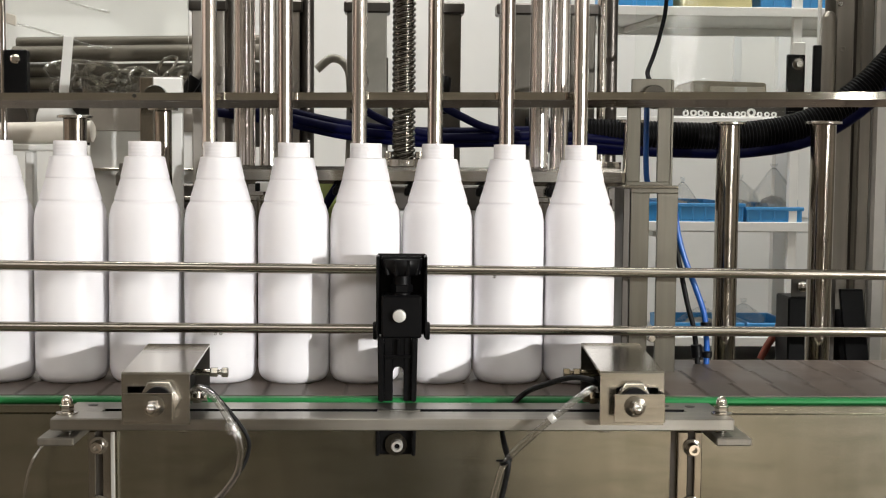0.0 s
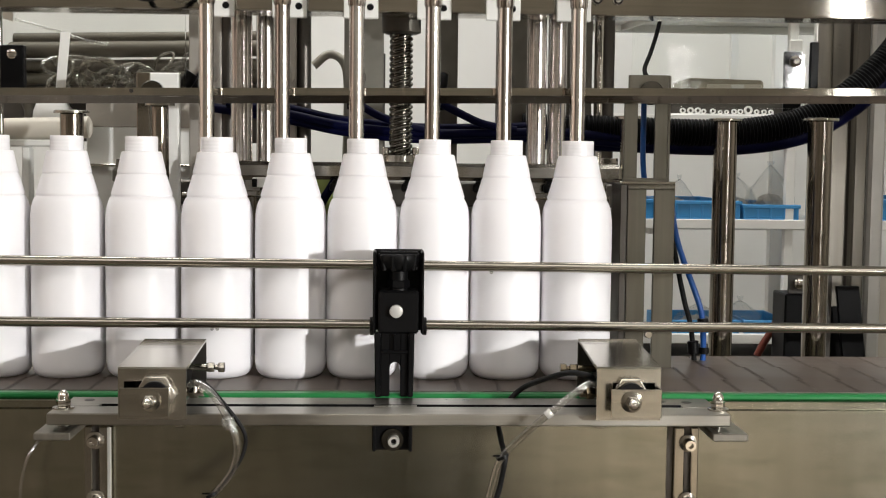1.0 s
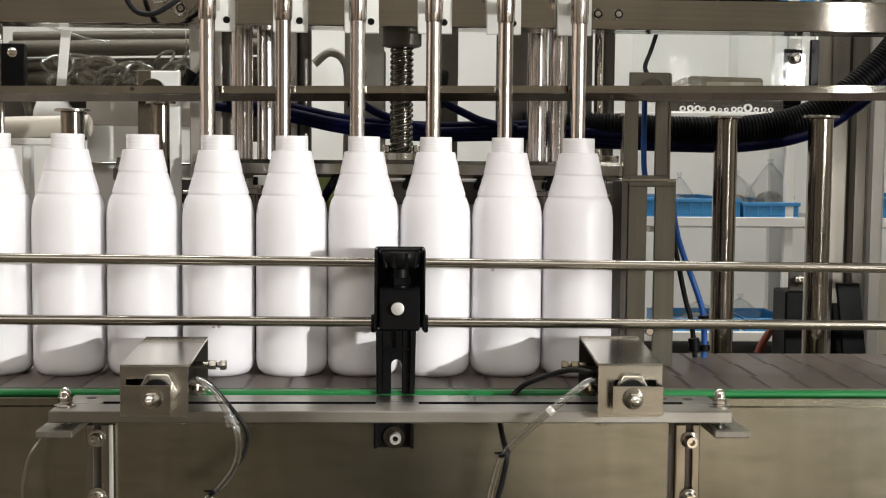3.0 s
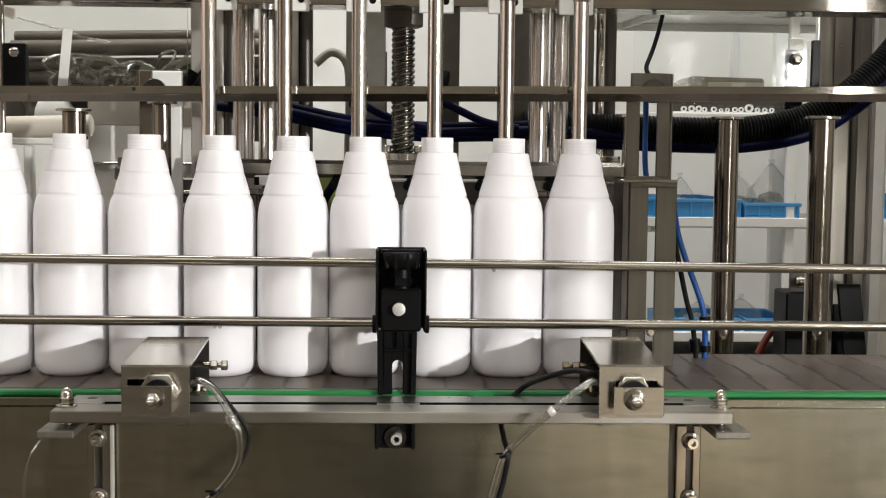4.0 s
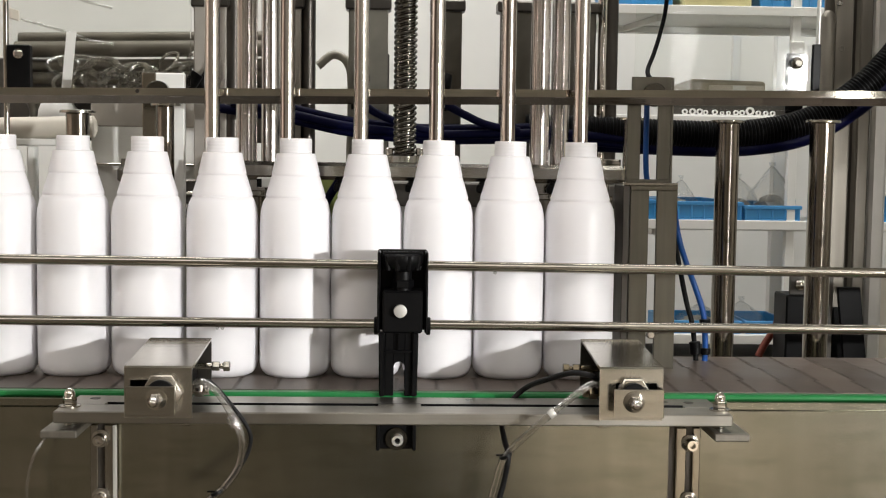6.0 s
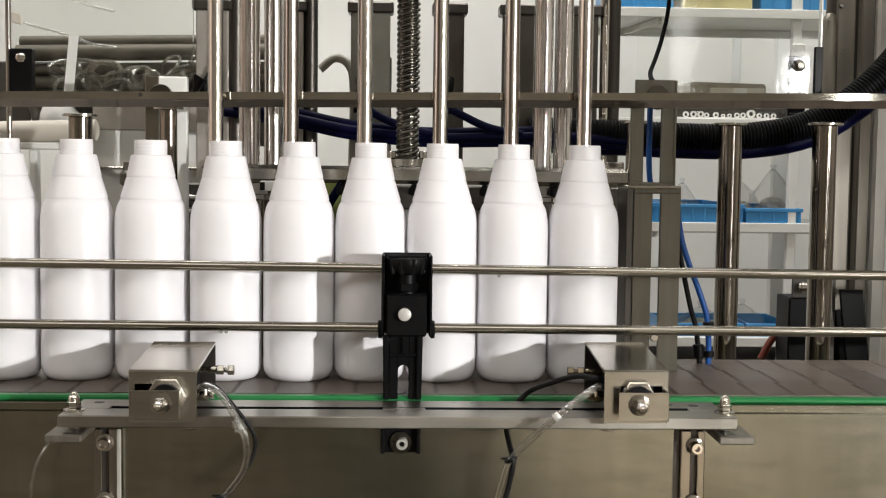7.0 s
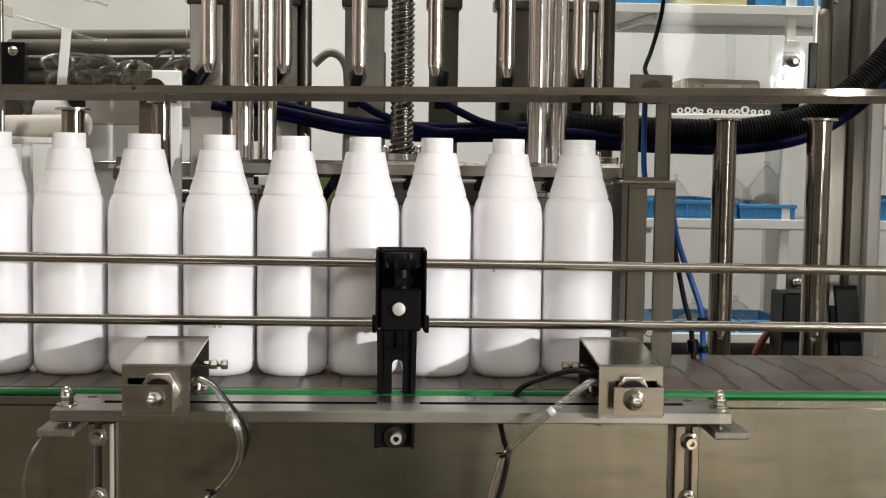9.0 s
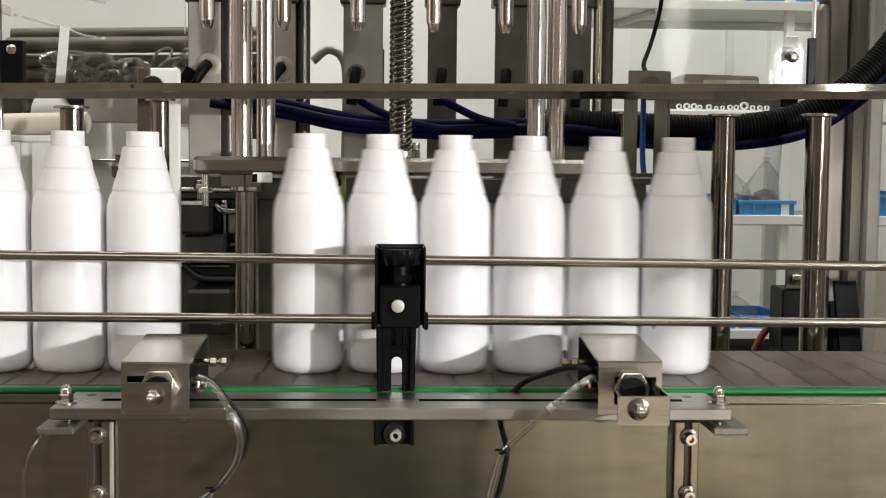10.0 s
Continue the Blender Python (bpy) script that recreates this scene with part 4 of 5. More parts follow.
def base_plate():
    b = thing("base_plate", (0, 0.16, 1.0955), "thick stainless steel base plate with rounded corners under the columns", "plate")
    part("plate", box(-0.2165, 0.252, 0.12, 0.23, 1.0955, 1.1145, 0.004), STEEL, b)
    for x in (-0.162, 0.1705):
        part("socket", turn([(0, 0.018), (0.001, 0.019), (0.0195, 0.019)], (x, 0.16, 1.0760), (x, 0.16, 2), 24), STEEL, b)
        part("column_foot", rod((x, 0.16, 0.6), (x, 0.16, 1.0760), 0.0135, 24), POSTM, b)
        part("socket_split", box(x - 0.0006, x + 0.0006, 0.1372, 0.1378, 1.0762, 1.0953, 0), DARK, b)
        part("clamp_ring", box(x - 0.026, x + 0.018, 0.138, 0.145, 1.0815, 1.0953, 0.001), STEEL, b)
    part("white_block", box(-0.151, -0.13, 0.112, 0.1198, 1.0865, 1.0975, 0.0012), WHITE, b, "white plastic block")
    part("black_square", box(-0.1508, -0.1455, 0.1112, 0.1119, 1.087, 1.096, 0.0003), BLACK, b)
    for x in (-0.2035, 0.232):
        part("stud", rod((x, 0.128, 1.0600), (x, 0.128, 1.0955), 0.004, 12), CHROME, b)
        part("stud_nut", hexagon((x, 0.128, 1.0745), (x, 0.128, 1.0810), 0.0075), CHROME, b)
    for x in (0.236, 0.243):
        part("top_bolt", hexagon((x, 0.135, 1.1145), (x, 0.135, 1.1220), 0.0065), CHROME, b)
    for k in range(5):
        x = -0.062 + 0.078 * k
        part("knob", turn([(0, 0.005), (0.002, 0.0065), (0.008, 0.006), (0.01, 0.004)], (x, 0.125, 1.0830), (x, 0.125, 2), 14), BLACK, b)
        part("knob_stem", rod((x, 0.125, 1.0920), (x, 0.125, 1.0955), 0.003, 10), BLACK, b)
    return b


base_plate()


def lower_cabinet():
    c = thing("machine_cabinet", (-0.17, 0.36, 0.0), "dark steel machine housing with fittings, seen between the bottles", "machine")
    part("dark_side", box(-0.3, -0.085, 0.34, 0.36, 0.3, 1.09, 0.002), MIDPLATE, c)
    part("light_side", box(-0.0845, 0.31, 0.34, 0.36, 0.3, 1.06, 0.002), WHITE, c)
    part("ledge", box(-0.3, -0.13, 0.3, 0.3398, 0.985, 0.99, 0.001), DARK, c)
    part("valve_body", box(-0.262, -0.215, 0.26, 0.32, 1.02, 1.06, 0.004), DARK, c)
    part("valve_base", box(-0.25, -0.2, 0.27, 0.3395, 0.99, 1.0195, 0.003), DARKPLATE, c)
    part("pipe", hose([(-0.255, 0.3, 0.98), (-0.235, 0.3, 0.965), (-0.2, 0.3, 0.963), (-0.17, 0.3, 0.963)], 0.0055), DARK, c)
    part("pipe", hose([(-0.215, 0.28, 1.055), (-0.205, 0.28, 1.048), (-0.18, 0.29, 1.046)], 0.004), STEEL, c)
    for z, x0, x1, r in ((1.072, -0.26, -0.19, 0.004), (1.005, -0.25, -0.175, 0.0055), (0.978, -0.262, -0.2, 0.0035), (0.932, -0.235, -0.17, 0.005)):
        part("pipe", rod((x0, 0.31, z), (x1, 0.312, z), r, 14), STEEL_V, c)
    for x, z0, z1 in ((-0.235, 1.0605, 1.085), (-0.205, 1.0, 1.06), (-0.183, 0.94, 1.0)):
        part("stud", rod((x, 0.3, z0), (x, 0.3, z1), 0.0045, 12), STEEL_V, c)
        part("stud_nut", hexagon((x, 0.3, z1 - 0.012), (x, 0.3, z1 - 0.005), 0.0075), STEEL, c)
    part("block", box(-0.2, -0.172, 0.29, 0.33, 1.02, 1.045, 0.002), DULL, c)
    part("handle", rod((-0.218, 0.285, 1.03), (-0.218, 0.285, 1.05), 0.003, 10), CHROME, c)
    part("lower_box", box(-0.245, -0.19, 0.25, 0.339, 0.9, 0.955, 0.004), DARK, c)
    part("side_rail", box(-0.108, -0.0855, 0.3, 0.339, 0.3, 1.09, 0.002), DARK, c)
    part("lime_patch", box(-0.104, -0.056, 0.296, 0.2998, 1.035, 1.098, 0.001), LIME, c, "lime green plastic patch")
    part("blue_strap", hose([(-0.062, 0.285, 1.105), (-0.072, 0.285, 1.088), (-0.084, 0.285, 1.068), (-0.092, 0.287, 1.05)], 0.0055), NAVY, c, "dark blue hose")
    return c


lower_cabinet()


def upright(x0, x1, mat, z0, z1, y, hole):
    u = thing("valve_upright", ((x0 + x1) / 2, y, z0), "upright steel valve plate with a round boss and black lever", "plate", "valve uprights")
    part("plate", box(x0, x1, y, y + 0.012, z0, z1, 0.0015), mat, u)
    part("body", turn([(0, 0.02), (0.06, 0.02)], ((x0 + x1) / 2 + 0.012, y + 0.035, z1 - 0.3), ((x0 + x1) / 2 + 0.012, y + 0.035, 2), 20), DARK, u)
    part("head", box(x0 - 0.004, x1 + 0.004, y - 0.006, y + 0.03, z1 - 0.002, z1 + 0.012, 0.002), DARK, u)
    x, z = hole
    plain = mat is DULL
    part("boss", turn([(0, 0.0155), (0.002, 0.0155), (0.003, 0.014), (0.003, 0.0085), (0.0012, 0.0085)] if plain else [(0, 0.011), (0.0008, 0.0105)], (x, y, z), (x, -1, z), 24), DULL if plain else DARKPLATE, u)
    dx = 0.022 if plain else 0.005
    part("lever", hose([(x, y - 0.003, z + 0.003), (x - 0.3 * dx, y - 0.01, z - 0.006), (x - dx, y - 0.016, z - 0.03), (x - 1.1 * dx, y - 0.016, z - 0.04)], 0.0068), HOSEBLK, u, "black plastic lever")
    return u


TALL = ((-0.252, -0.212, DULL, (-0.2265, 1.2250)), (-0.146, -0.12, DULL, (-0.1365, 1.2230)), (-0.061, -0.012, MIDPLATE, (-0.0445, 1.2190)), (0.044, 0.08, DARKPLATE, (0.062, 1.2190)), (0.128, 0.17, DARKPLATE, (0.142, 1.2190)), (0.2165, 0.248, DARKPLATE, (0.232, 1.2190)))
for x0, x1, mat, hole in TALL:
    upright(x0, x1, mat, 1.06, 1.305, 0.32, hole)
for x, y, r, z0, z1 in ((-0.204, 0.33, 0.011, 1.09, 1.5), (-0.112, 0.335, 0.0095, 1.09, 1.33), (-0.018, 0.335, 0.008, 1.09, 1.25), (0.258, 0.33, 0.0065, 1.09, 1.5), (0.2695, 0.335, 0.009, 1.09, 1.5)):
    c = thing("valve_tube", (x, y, z0), "upright dark steel tube between the valve plates", "tube", "valve tubes")
    part("tube", rod((x, y, z0), (x, y, z1), r, 20), (DARK, CHROME)[r < 0.008], c)
hb = thing("valve_deck", (0, 0.35, 1.06), "steel deck carrying the valve plates", "deck")
part("deck", box(-0.31, 0.3, 0.31, 0.44, 1.0603, 1.0903, 0.002), DARK, hb)
line("return_hose", "translucent hose arching behind the nozzles", [(-0.105, 0.42, 1.24), (-0.085, 0.42, 1.255), (-0.066, 0.42, 1.245), (-0.06, 0.42, 1.21), (-0.062, 0.42, 1.0905)], 0.0058, GREYHOSE, "hose")

# ---- left side: guard panel, clutter behind it ----
g = thing("machine_guard", (-0.35, 0.24, 1.19), "clear acrylic guard panel edged with tape", "panel")
part("sheet", box(-0.46, -0.2425, 0.24, 0.244, 1.188, 1.5, 0.0006), ACRYLIC, g)
tape = box(-0.3935, -0.3825, 0.2385, 0.2398, 1.19, 1.262, 0)
for v in tape.verts:
    v.co.x += 0.1 * (v.co.z - 1.19)
tab = box(-0.4525, -0.4405, 0.237, 0.2398, 1.2745, 1.287, 0.001)
for v in tab.verts:
    v.co.z -= 0.3 * (v.co.x + 0.446)
part("foam_tab", tab, CREAM, g, "small cream foam tab")
part("tape_strip", tape, WHITE, g, "white tape strip")
hg = thing("panel_hinge", (-0.431, 0.2, 1.2), "black plastic panel clip with a steel screw", "clip", "panel clips")
part("clip", box(-0.4445, -0.418, 0.2, 0.212, 1.19, 1.243, 0.001), BLACK, hg)
part("screw", turn([(0, 0.006), (0.003, 0.0055), (0.004, 0.003)], (-0.4305, 0.2, 1.2325), (-0.4305, -1, 1.2325), 16), CHROME, hg)
hg = thing("panel_hinge", (0.522, 0.35, 1.2), "black plastic panel clip with a steel screw", "clip", "panel clips")
part("clip", box(0.529, 0.5395, 0.336, 0.3425, 1.19, 1.272, 0.001), BLACK, hg)
part("foot", box(0.503, 0.5263, 0.36, 0.366, 1.185, 1.262, 0.001), BLACK, hg)
part("screw", turn([(0, 0.0075), (0.003, 0.0075), (0.004, 0.004), (0.008, 0.004)], (0.511, 0.343, 1.248), (0.511, -1, 1.248), 16), DARK_SCREW, hg)
g = thing("side_guard", (0.41, 0.34, 1.186), "clear acrylic guard sheet held by black clips", "panel")
sheet = box(0.3, 0.5375, 0.346, 0.349, 1.188, 1.55, 0.0005)
for v in sheet.verts:
    v.co.y += 0.063 * (v.co.x - 0.5375) - 0.035 * (v.co.z - 1.246)
part("sheet", sheet, SHEETCLEAR, g)
# opaque pale strip paints the light caught in the sheet's cut edge
part("edge_strip", box(0.5376, 0.5402, 0.343, 0.352, 1.19, 1.55, 0.0004), PALE_METAL, g, "pale strip painting the bright cut edge of the sheet")
gp = thing("frame_post", (-0.45, 0.2, 0), "slim steel frame post of the guard", "post")
part("post", rod((-0.4475, 0.21, 0.0), (-0.4475, 0.21, 1.7), 0.0032, 16), STEEL_V, gp)

wb = thing("mount_block", (-0.255, 0.13, 1.0), "cream mounting plate with a steel bolt, behind the cross bar", "block")
part("plate", box(-0.274, -0.2295, 0.118, 0.128, 0.9, 1.2085, 0.0015), WHITE, wb)
part("strip", box(-0.2738, -0.2595, 0.1135, 0.1178, 1.0, 1.2085, 0.001), STEEL_V, wb)
part("bolt", rod((-0.2565, 0.1178, 1.187), (-0.2565, 0.105, 1.187), 0.0125, 20), DARK_SCREW, wb)

rl = thing("cream_roller", (-0.4, 0.45, 1.15), "smooth cream plastic roller on a stand", "roller")
part("roller", turn([(0, 0.009), (0.003, 0.0145), (0.26, 0.0148), (0.27, 0.011)], (-0.403, 0.45, 1.1568), (-1, 0.45, 1.136), 24), CREAM, rl)
part("stand", box(-0.493, -0.482, 0.44, 0.46, 0.0, 1.1295, 0.002), WHITE, rl)
part("yoke", box(-0.525, -0.452, 0.435, 0.465, 1.1297, 1.1395, 0.002), WHITE, rl)
fn = thing("funnel", (-0.47, 0.6, 1.16), "grey funnel below a white bag", "funnel")
part("cone", turn([(0, 0.004), (0.02, 0.006), (0.05, 0.018)], (-0.5, 0.5, 1.16), (-0.5, 0.5, 2), 20), DARKPLATE, fn)
bg = thing("white_bag", (-0.44, 0.62, 1.16), "slack white plastic bag", "bag")
bm = bmesh.new()
bmesh.ops.create_icosphere(bm, subdivisions=3, radius=1)
for v in bm.verts:
    n = noise.noise(v.co * 2.5) * 0.12
    v.co = Vector((-0.505, 0.62, 1.172)) + Vector((v.co.x * 0.036, v.co.y * 0.03, v.co.z * 0.04)) * (1 + n)
part("bag", bm, WHITE, bg)

# highlights on hanging film, shaped as thin clear rods
for pts in ([(-0.452, 0.2453, 1.333), (-0.405, 0.2453, 1.314), (-0.368, 0.2453, 1.299), (-0.335, 0.2453, 1.291)], [(-0.44, 0.2453, 1.276), (-0.39, 0.2453, 1.263), (-0.36, 0.2453, 1.253), (-0.332, 0.2453, 1.249)]):
    line("film_highlight", "thin clear rod standing for a highlight on plastic film behind the guard", pts, 0.0017, CLEARTUBE, "film")

# pipes and a coil of clear hose seen through the panel
pr = thing("pipe_rack", (-0.45, 0.6, 1.2), "rack of horizontal steel pipes behind the guard panel", "rack")
for z, y, r in ((1.292, 0.64, 0.009), (1.274, 0.62, 0.012), (1.25, 0.63, 0.01), (1.232, 0.62, 0.009), (1.21, 0.63, 0.012)):
    part("pipe", rod((-0.56, y, z - 0.003), (-0.16, y, z + 0.006), r, 20), PIPE, pr)
part("rack_back", box(-0.6, -0.16, 0.66, 0.67, 1.14, 1.262, 0.002), GRIME, pr)
part("rack_leg", box(-0.3, -0.27, 0.64, 0.659, 0.0, 1.26, 0.002), DARK, pr)
for k in range(26):
    rnd = random.Random(k)
    cx, cz = -0.475 + 0.0098 * k, 1.234 + rnd.uniform(-0.02, 0.018)
    rx, rz, ph, roll = rnd.uniform(0.01, 0.026), rnd.uniform(0.008, 0.02), rnd.uniform(0, 6), rnd.uniform(-0.5, 0.5)
    pts = [(cx + rx * math.cos(ph + a) + roll * rz * math.sin(ph + a), 0.57 + 0.012 * math.sin(2 * a + ph), cz + rz * math.sin(ph + a)) for a in [k2 * 0.7 for k2 in range(11)]]
    line("coiled_hose", "clear plastic hose lying in loose coils", pts, rnd.uniform(0.002, 0.0036), CLEARTUBE if k % 4 == 0 else MURK, "hose")
sp = thing("side_sheet", (-0.36, 0.47, 0.0), "grey stainless steel side sheet of the machine", "panel")
part("sheet", box(-0.415, -0.25, 0.47, 0.474, 1.158, 1.195, 0.001), DULL, sp)
part("lower_sheet", box(-0.415, -0.25, 0.472, 0.476, 0.0, 1.1578, 0.001), WHITE, sp)
part("sheet_top", box(-0.415, -0.25, 0.455, 0.4698, 1.105, 1.108, 0.0005), STEEL, sp)
for k, (x, z, rr) in enumerate(((-0.315, 1.10, 0.014), (-0.33, 1.085, 0.012), (-0.29, 1.09, 0.012), (-0.3, 1.07, 0.014))):
    v = thing("valve_fitting", (x, 0.3, z), "dark rounded valve fitting on the machine", "fitting", "valve fittings")
    part("body", turn([(0, rr * 0.6), (0.004, rr), (0.016, rr), (0.02, rr * 0.7), (0.03, rr * 0.6)], (x, 0.3, z), (x + 0.004, 0.3, z + 1), 18), DARKPLATE, v)
    part("stem", rod((x, 0.3, 0.99), (x, 0.3, z), 0.005, 12), DARK, v)
vs = thing("valve_shelf", (-0.33, 0.3, 0.97), "dark steel shelf under the valve fittings", "shelf")
part("board", box(-0.4, -0.27, 0.26, 0.335, 0.97, 0.99, 0.002), DARK, vs)
part("leg", box(-0.345, -0.315, 0.28, 0.31, 0.0, 0.97, 0.002), DARK, vs)
line("air_line", "dark blue air line curving down to the machine", [(-0.27, 0.2, 1.18), (-0.281, 0.2, 1.14), (-0.287, 0.2, 1.11), (-0.3, 0.22, 1.08), (-0.31, 0.26, 1.04)], 0.005, NAVY)
kb = thing("lever_knob", (-0.245, 0.25, 1.2), "black plastic lever knob on a short stem", "knob")
part("knob", hose([(-0.2545, 0.25, 1.192), (-0.244, 0.25, 1.205), (-0.236, 0.25, 1.217)], 0.008), BLACK, kb)


# ---- storage shelf against the wall ----
def shelf_unit():
    s = thing("storage_shelf", (0.7, 1.2, 0.0), "white metal storage shelf with open boards against the wall", "shelf")
    for z0, z1 in ((1.385, 1.4), (1.1880, 1.2030), (0.999, 1.0145), (0.7890, 0.8040), (0.4, 0.415)):
        part("board", box(0.36, 1.5, 1.0, 1.22, z0, z1, 0.002), WHITE, s)
        part("front_lip", box(0.36, 1.5, 0.996, 0.9998, z0 - 0.001, z1 + 0.001, 0.0012), WHITE, s)
    for x in (0.722, 1.46, 0.375):
        for y in (1.004, 1.4):
            part("upright", box(x - 0.008, x + 0.008, y, y + 0.016, 0.0, 1.75, 0.001), WHITE, s)
    for x in (0.827, 1.3):
        part("back_post", box(x - 0.014, x + 0.014, 1.415, 1.44, 0.0, 1.75, 0.001), WHITE, s)
        # strip in a second tone paints the post's differently lit face
        part("post_face_tone", box(x + 0.0143, x + 0.022, 1.408, 1.44, 0.0, 1.75, 0.001), PALE_METAL, s)
    for z in (1.385, 0.999):
        part("rear_lip", box(0.36, 1.5, 1.205, 1.2195, z - 0.014, z - 0.0003, 0.001), WHITE, s)
        brace = box(0.468, 0.476, 1.01, 1.2, z - 0.012, z - 0.0005, 0.001)
        for v in brace.verts:
            v.co.x -= 0.14 * (v.co.y - 1.01)
        part("brace", brace, PALE_METAL, s)
    for z in (1.31, 1.19):
        part("joint_clip", box(0.71, 0.734, 0.994, 1.0035, z, z + 0.03, 0.002), PALE_METAL, s)
    # added dark block; keeps the space under the lowest board dark
    part("dark_infill", box(0.37, 1.49, 1.02, 1.2, 0.05, 0.76, 0.002), GRIME, s, "dark block added to darken the space under the lowest board")
    return s


shelf_unit()


def bin_box(x0, x1, y0, y1, z, h, mat=None, lab="shallow ribbed blue plastic parts bin"):
    b = thing("parts_bin", ((x0 + x1) / 2, (y0 + y1) / 2, z), lab, "bin", "blue parts bins")
    t = 0.004
    m = mat or BLUE
    part("base", box(x0, x1, y0, y1, z, z + 0.004, 0), m, b)
    for name, q in (("front", (x0, x1, y0, y0 + t)), ("back", (x0, x1, y1 - t, y1)), ("side", (x0, x0 + t, y0 + t, y1 - t)), ("side", (x1 - t, x1, y0 + t, y1 - t))):
        part(name, box(*q, z + 0.004, z + h, 0.001), m, b)
    part("rim", box(x0 - 0.003, x1 + 0.003, y0 - 0.003, y0, z + h - 0.007, z + h, 0.001), m, b)
    n = max(2, int((x1 - x0) / 0.022))
    for k in range(n + 1):
        x = x0 + (x1 - x0 - 0.004) * k / n
        part("rib", box(x, x + 0.003, y0 - 0.0028, y0 - 0.0001, z + 0.002, z + h - 0.0072, 0.0005), m, b)
    return b


Z1 = 1.0145
for x0, x1, h in ((0.37, 0.5, 0.036), (0.515, 0.632, 0.034), (0.638, 0.74, 0.028), (0.86, 1.1, 0.04)):
    bin_box(x0, x1, 1.006, 1.3, Z1, h)
for x0, x1 in ((0.5, 0.64), (0.65, 0.735)):
    bin_box(x0, x1, 1.02, 1.18, 0.8040, 0.024)
bin_box(0.66, 0.8, 1.03, 1.3, 1.4000, 0.08)
bin_box(0.4, 0.5, 1.03, 1.3, 1.4000, 0.08)
cb = thing("carton", (0.6, 1.1, 1.4000), "pale yellow cardboard carton on the top board", "box")
part("carton", box(0.515, 0.64, 1.01, 1.25, 1.4000, 1.5, 0.003), CARD, cb)


def bag(x, y, z, sx, sz, seed, lab, load=True):
    """A slack bag: a folded film drawn together in a knot, with a heap of parts in its foot."""
    b = thing("parts_bag", (x, y, z), lab, "bag", "plastic bags")
    bm = bmesh.new()
    bmesh.ops.create_icosphere(bm, subdivisions=5, radius=1)
    for v in bm.verts:
        p = v.co.copy()
        a = math.atan2(p.y, p.x)
        up = max(0.0, p.z)
        k = 1 + 0.16 * noise.noise(p * 2.2 + Vector((seed, 0, 0))) + 0.05 * noise.noise(p * 7 + Vector((0, seed, 0)))
        k += (0.03 + 0.1 * up) * math.sin(9 * a + seed + 2.5 * noise.noise(p * 3))
        taper = 1 - 0.62 * up ** 1.2
        v.co = Vector((x + p.x * sx * k * taper, y + p.y * sx * 0.8 * k * taper, z + max(-0.55, p.z * (0.85 + 0.15 * k)) * sz + 0.55 * sz))
    part("film", bm, BAGFILM, b)
    top = z + 1.5 * sz
    part("knot", turn([(0, sx * 0.14), (0.003, sx * 0.09), (0.006, sx * 0.14), (0.011, sx * 0.17)], (x, y, top), (x + 0.003, y, top + 1), 12), BAGFILM, b)
    if load:
        heap = bmesh.new()
        bmesh.ops.create_icosphere(heap, subdivisions=4, radius=1)
        for v in heap.verts:
            p = v.co.copy()
            k = 1 + 0.3 * noise.noise(p * 4 + Vector((seed, 2, 0)))
            v.co = Vector((x + p.x * sx * 0.8 * k, y + p.y * sx * 0.6 * k, z + 0.003 + max(0, p.z * k) * sz * 0.6))
        part("contents", heap, PARTSMIX, b, "heap of small grey parts")
    return b


PARTSMIX = material("small_grey_parts", (0.62, 0.61, 0.57), 0.5, 0.0, 0.5, 90, bump=0.4)
bag(0.705, 1.07, Z1 + 0.006, 0.042, 0.06, 1.0, "knotted clear plastic bag of small parts in a bin")
bag(0.655, 1.12, Z1 + 0.006, 0.04, 0.045, 4.0, "slack clear plastic bag of small parts in a bin")
bag(0.545, 1.12, Z1 + 0.006, 0.03, 0.042, 7.0, "slack clear plastic bag of small parts in a bin")
bag(0.66, 1.09, 0.8100, 0.04, 0.03, 9.0, "slack clear plastic bag of small parts in a bin", False)
bag(0.58, 1.09, 0.8100, 0.045, 0.026, 12.0, "slack clear plastic bag of dark parts in a bin")

# tray of rings and wrapped parcel on the middle board
tr = thing("parts_tray", (0.6, 1.0, 1.2030), "shallow tray holding a row of white rings", "tray")
part("base", box(0.49, 0.73, 1.002, 1.1, 1.2032, 1.2060, 0.0008), WHITE, tr)
part("front", box(0.49, 0.73, 1.0, 1.0018, 1.2032, 1.2062, 0.0006), WHITE, tr)
part("back", box(0.49, 0.73, 1.05, 1.053, 1.2032, 1.2285, 0.0006), GRIME, tr)
rnd = random.Random(5)
for k in range(13):
    x = 0.525 + 0.0135 * k + rnd.uniform(-0.002, 0.002)
    r = rnd.uniform(0.0032, 0.006) if k < 8 else rnd.uniform(0.004, 0.008)
    rg = thing("small_ring", (x, 1.02, 1.2060), "small white plastic ring in the tray", "ring", "white rings")
    part("ring", turn([(0, r * 0.55), (0, r), (0.006, r), (0.006, r * 0.55), (0, r * 0.55)], (x, 1.024, 1.2062 + r), (x, 0, 1.2062 + r), 18, cap=False), WHITE, rg)
pc = thing("wrapped_parcel", (0.63, 1.15, 1.2030), "parcel of brown parts wrapped in clouded film", "parcel")
bm = box(0.555, 0.7, 1.11, 1.25, 1.2035, 1.2750, 0.005)
for v in bm.verts:
    v.co += Vector((0, 0, 1)) * noise.noise(v.co * 30) * 0.004
part("wrap", bm, PARCEL, pc)
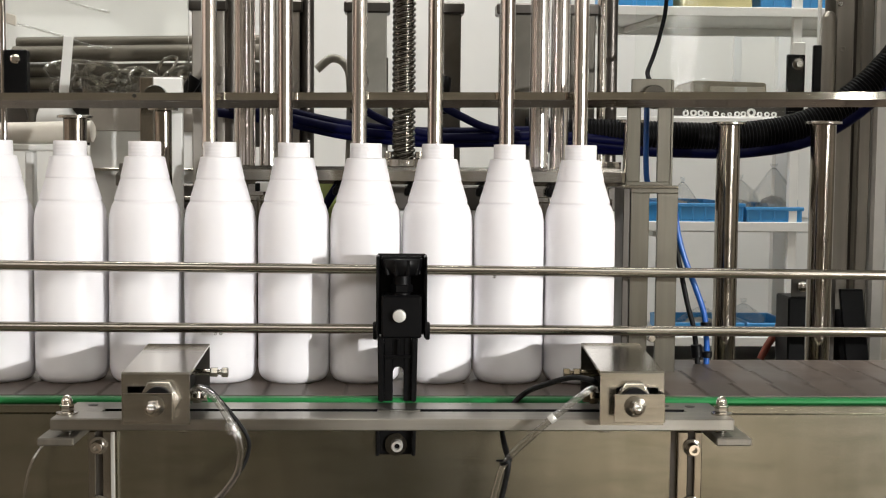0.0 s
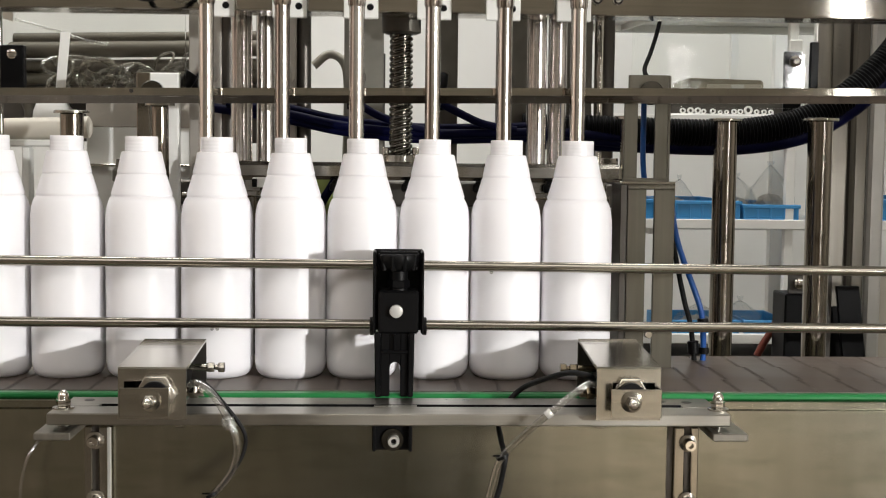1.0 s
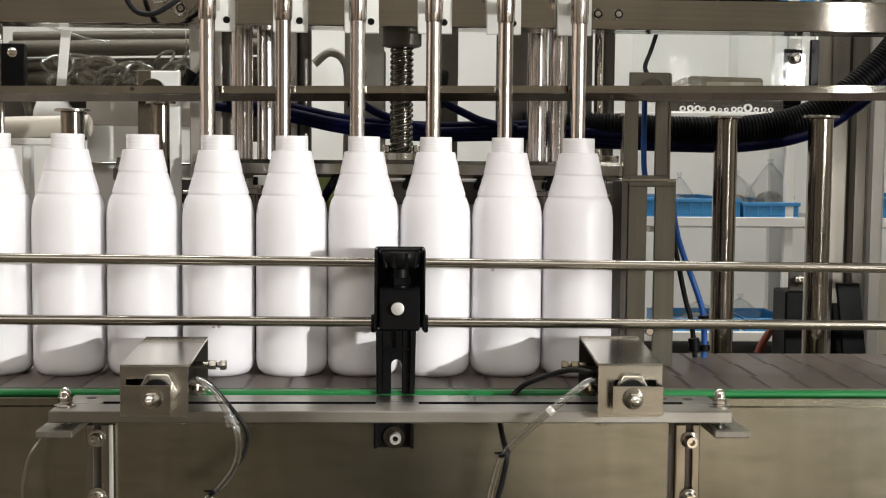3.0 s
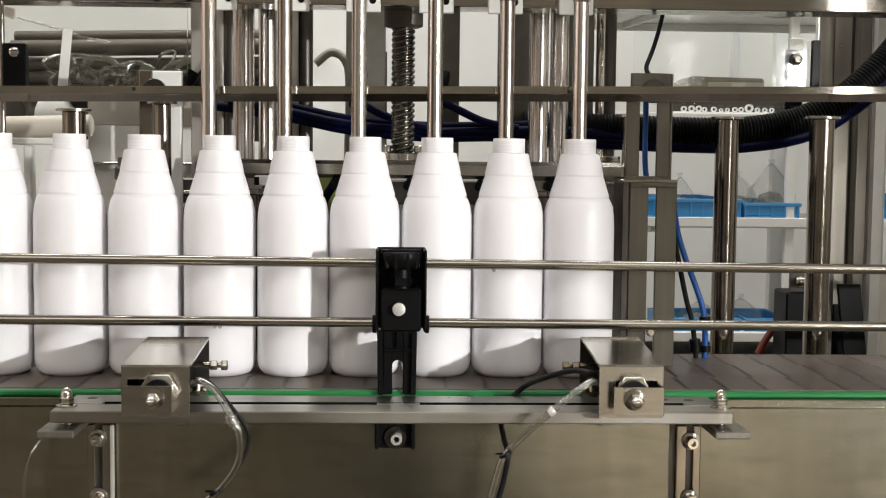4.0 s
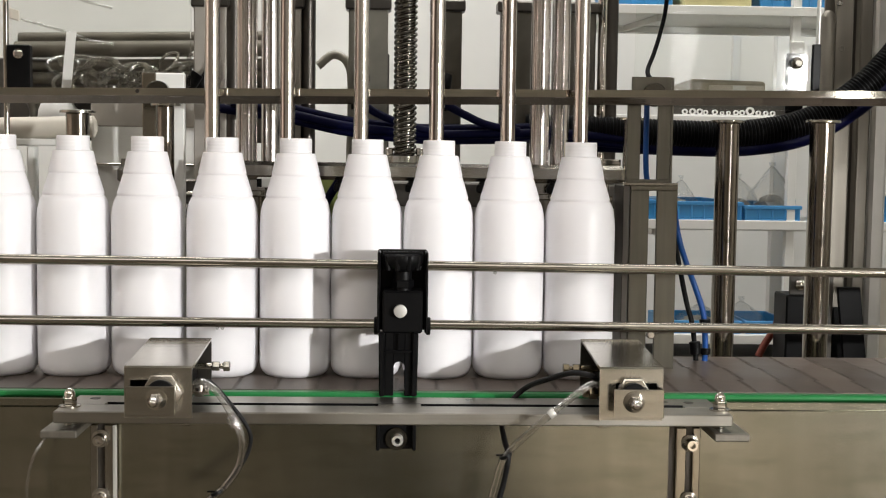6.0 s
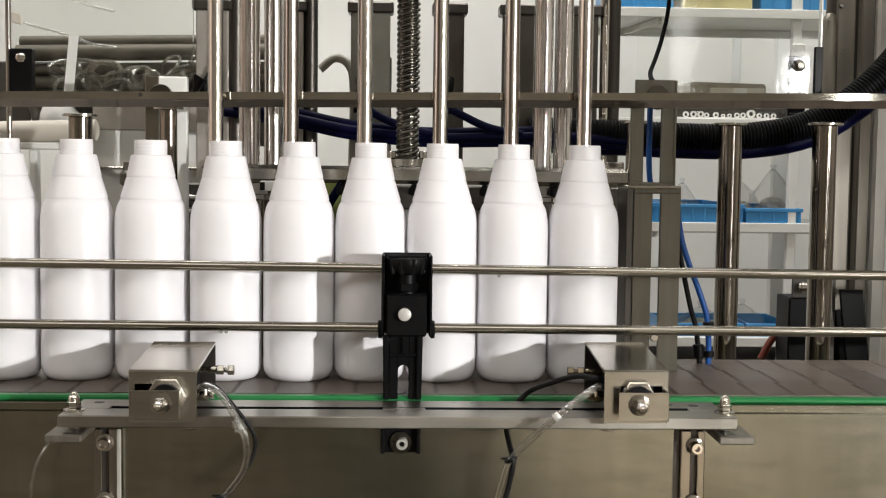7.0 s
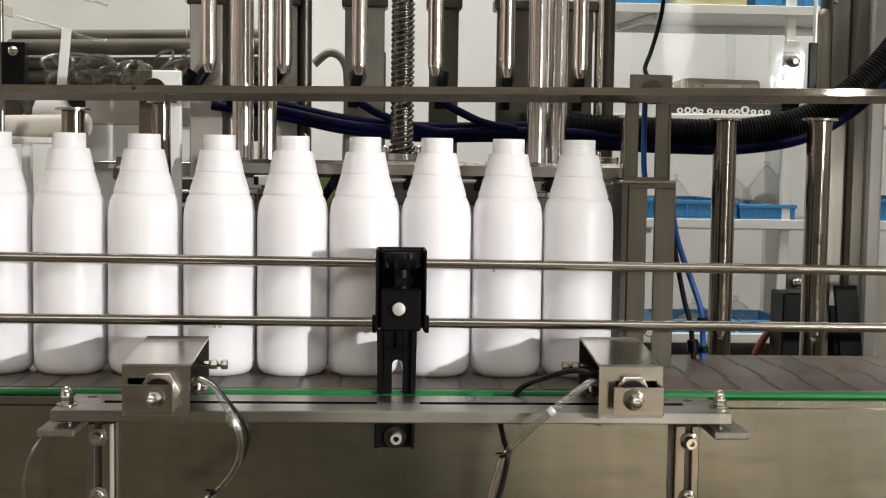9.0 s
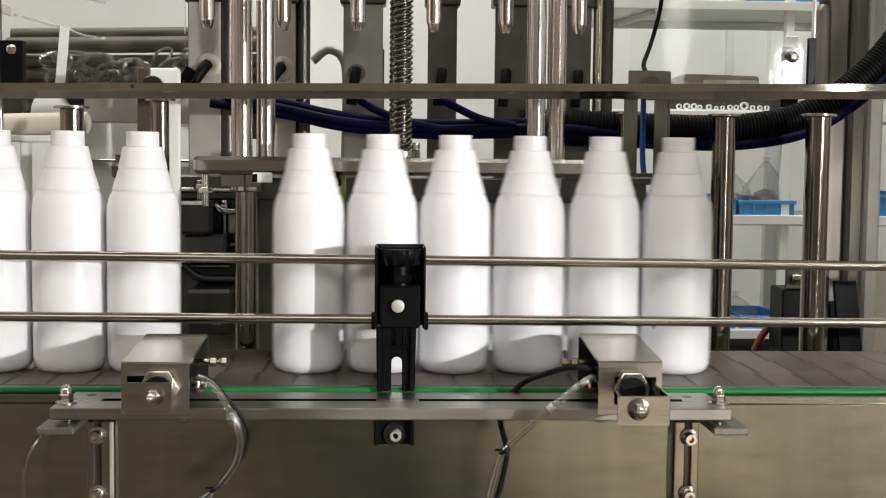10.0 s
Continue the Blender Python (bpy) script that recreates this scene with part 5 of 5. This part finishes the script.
part("light_side", box(0.59, 0.695, 1.104, 1.1095, 1.2060, 1.2660, 0.002), CREAM, pc)
part("fold", box(0.635, 0.66, 1.1015, 1.1037, 1.2060, 1.2655, 0.001), WHITE, pc, "pale fold of the film")

# dark boxes and cable by the mast
db = thing("control_box", (0.54, 0.42, 0.8), "dark grey control box beside the column", "box")
part("case", box(0.507, 0.549, 0.34, 0.394, 0.85, 0.95, 0.002), HOSEBLK, db)
lid = box(0.571, 0.601, 0.33, 0.336, 0.85, 0.962, 0.001)
for v in lid.verts:
    v.co.x += 0.12 * (0.95 - v.co.z)
part("lid", lid, HOSEBLK, db)
part("ear", box(0.511, 0.537, 0.342, 0.346, 0.9503, 0.978, 0.001), GRIME, db)
part("flap", box(0.55, 0.57, 0.346, 0.352, 0.85, 0.975, 0.001), GRIME, db)
part("back_plate", box(0.5495, 0.6, 0.38, 0.386, 0.85, 0.93, 0.001), HOSEBLK, db)
part("bolt", turn([(0, 0.007), (0.004, 0.007), (0.006, 0.004)], (0.524, 0.342, 0.964), (0.524, -1, 0.964), 16), CHROME, db)
part("leg", box(0.53, 0.56, 0.35, 0.39, 0.0, 0.85, 0.002), DARK, db)
line("orange_cable", "orange cable hanging behind the belt", [(0.52, 0.4, 0.93), (0.512, 0.4, 0.9), (0.5, 0.4, 0.88), (0.49, 0.4, 0.86)], 0.005, ORANGE, "cable")
pb = thing("pale_plinth", (0.645, 0.5, 0.0), "pale plinth behind the machine column", "plinth")
part("plinth", box(0.655, 0.8, 0.5, 0.6, 0.0, 0.965, 0.002), CREAM, pb)

# ---- motions ----


def motions():
    # filling head: height over its lowest working place
    lift = [(0, 0.124), (0.3, 0.1), (0.6, 0.0755), (0.9, 0.0505), (1.0, 0.042), (1.2, 0.0252), (1.35, 0.0135), (1.5, 0.0034), (1.65, 0.0006), (1.85, 0.0), (2.1, 0.0012), (2.3, 0.0062),
            (2.5, 0.0119), (2.7, 0.0175), (3.8, 0.0424), (4.4, 0.0565), (5.0, 0.0706), (5.5, 0.083), (6.2, 0.099), (6.8, 0.1158), (7.5, 0.1339), (8.0, 0.1475), (8.2, 0.1548),
            (8.4, 0.1667), (8.6, 0.1825), (8.8, 0.2006), (9.0, 0.2175), (9.2, 0.2339), (9.4, 0.2492), (9.5, 0.2554), (9.6, 0.2571), (10, 0.2571)]
    base = head.location.copy()
    walk(head, [(t, pose(base.x, base.y, base.z + dz)) for t, dz in lift])
    # the hose loop between head and mast rises half as far
    h0 = loop_hose.location.copy()
    walk(loop_hose, [(t, pose(h0.x, h0.y, h0.z + 0.5 * dz)) for t, dz in lift])
    # belt, running all the time
    ticks = [0, 0.1] + [k * 0.5 for k in range(1, 20)] + [9.9, 10]
    walk(belt, [(t, pose(0.262 * t, 0, BELT_Z)) for t in ticks])
    # six filled bottles leave once the gate opens
    gone = [0.0895, 0.0897, 0.0908, 0.0942, 0.0988, 0.1013]
    for k, d in enumerate(gone):
        b = bottles[3 + k]
        m = b.matrix_basis.copy()
        rows = [(t, max(0.0, d - 0.258 * (10 - t))) for t in (9.7, 9.8, 9.9, 10)]
        rows = [(0, 0.0), (9.4, 0.0), (9.5, 0.0), (9.6, (0, 0, 0, 0.001, 0.004, 0.008)[k])] + rows
        walk(b, [(t, Matrix.Translation((x, 0, 0)) @ m) for t, x in rows])
    # the added plate moves its shade from the column to the bracket and last bottle
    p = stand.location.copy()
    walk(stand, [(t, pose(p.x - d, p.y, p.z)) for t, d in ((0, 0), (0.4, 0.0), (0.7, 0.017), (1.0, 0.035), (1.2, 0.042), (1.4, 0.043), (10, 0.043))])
    g = gate_right.location.copy()
    walk(gate_right, [(t, pose(g.x - 0.12 * d, g.y - d, g.z)) for t, d in ((0, 0), (9.4, 0), (9.5, 0), (9.6, 0.033), (9.7, 0.05), (9.8, 0.055), (10, 0.055))])


motions()
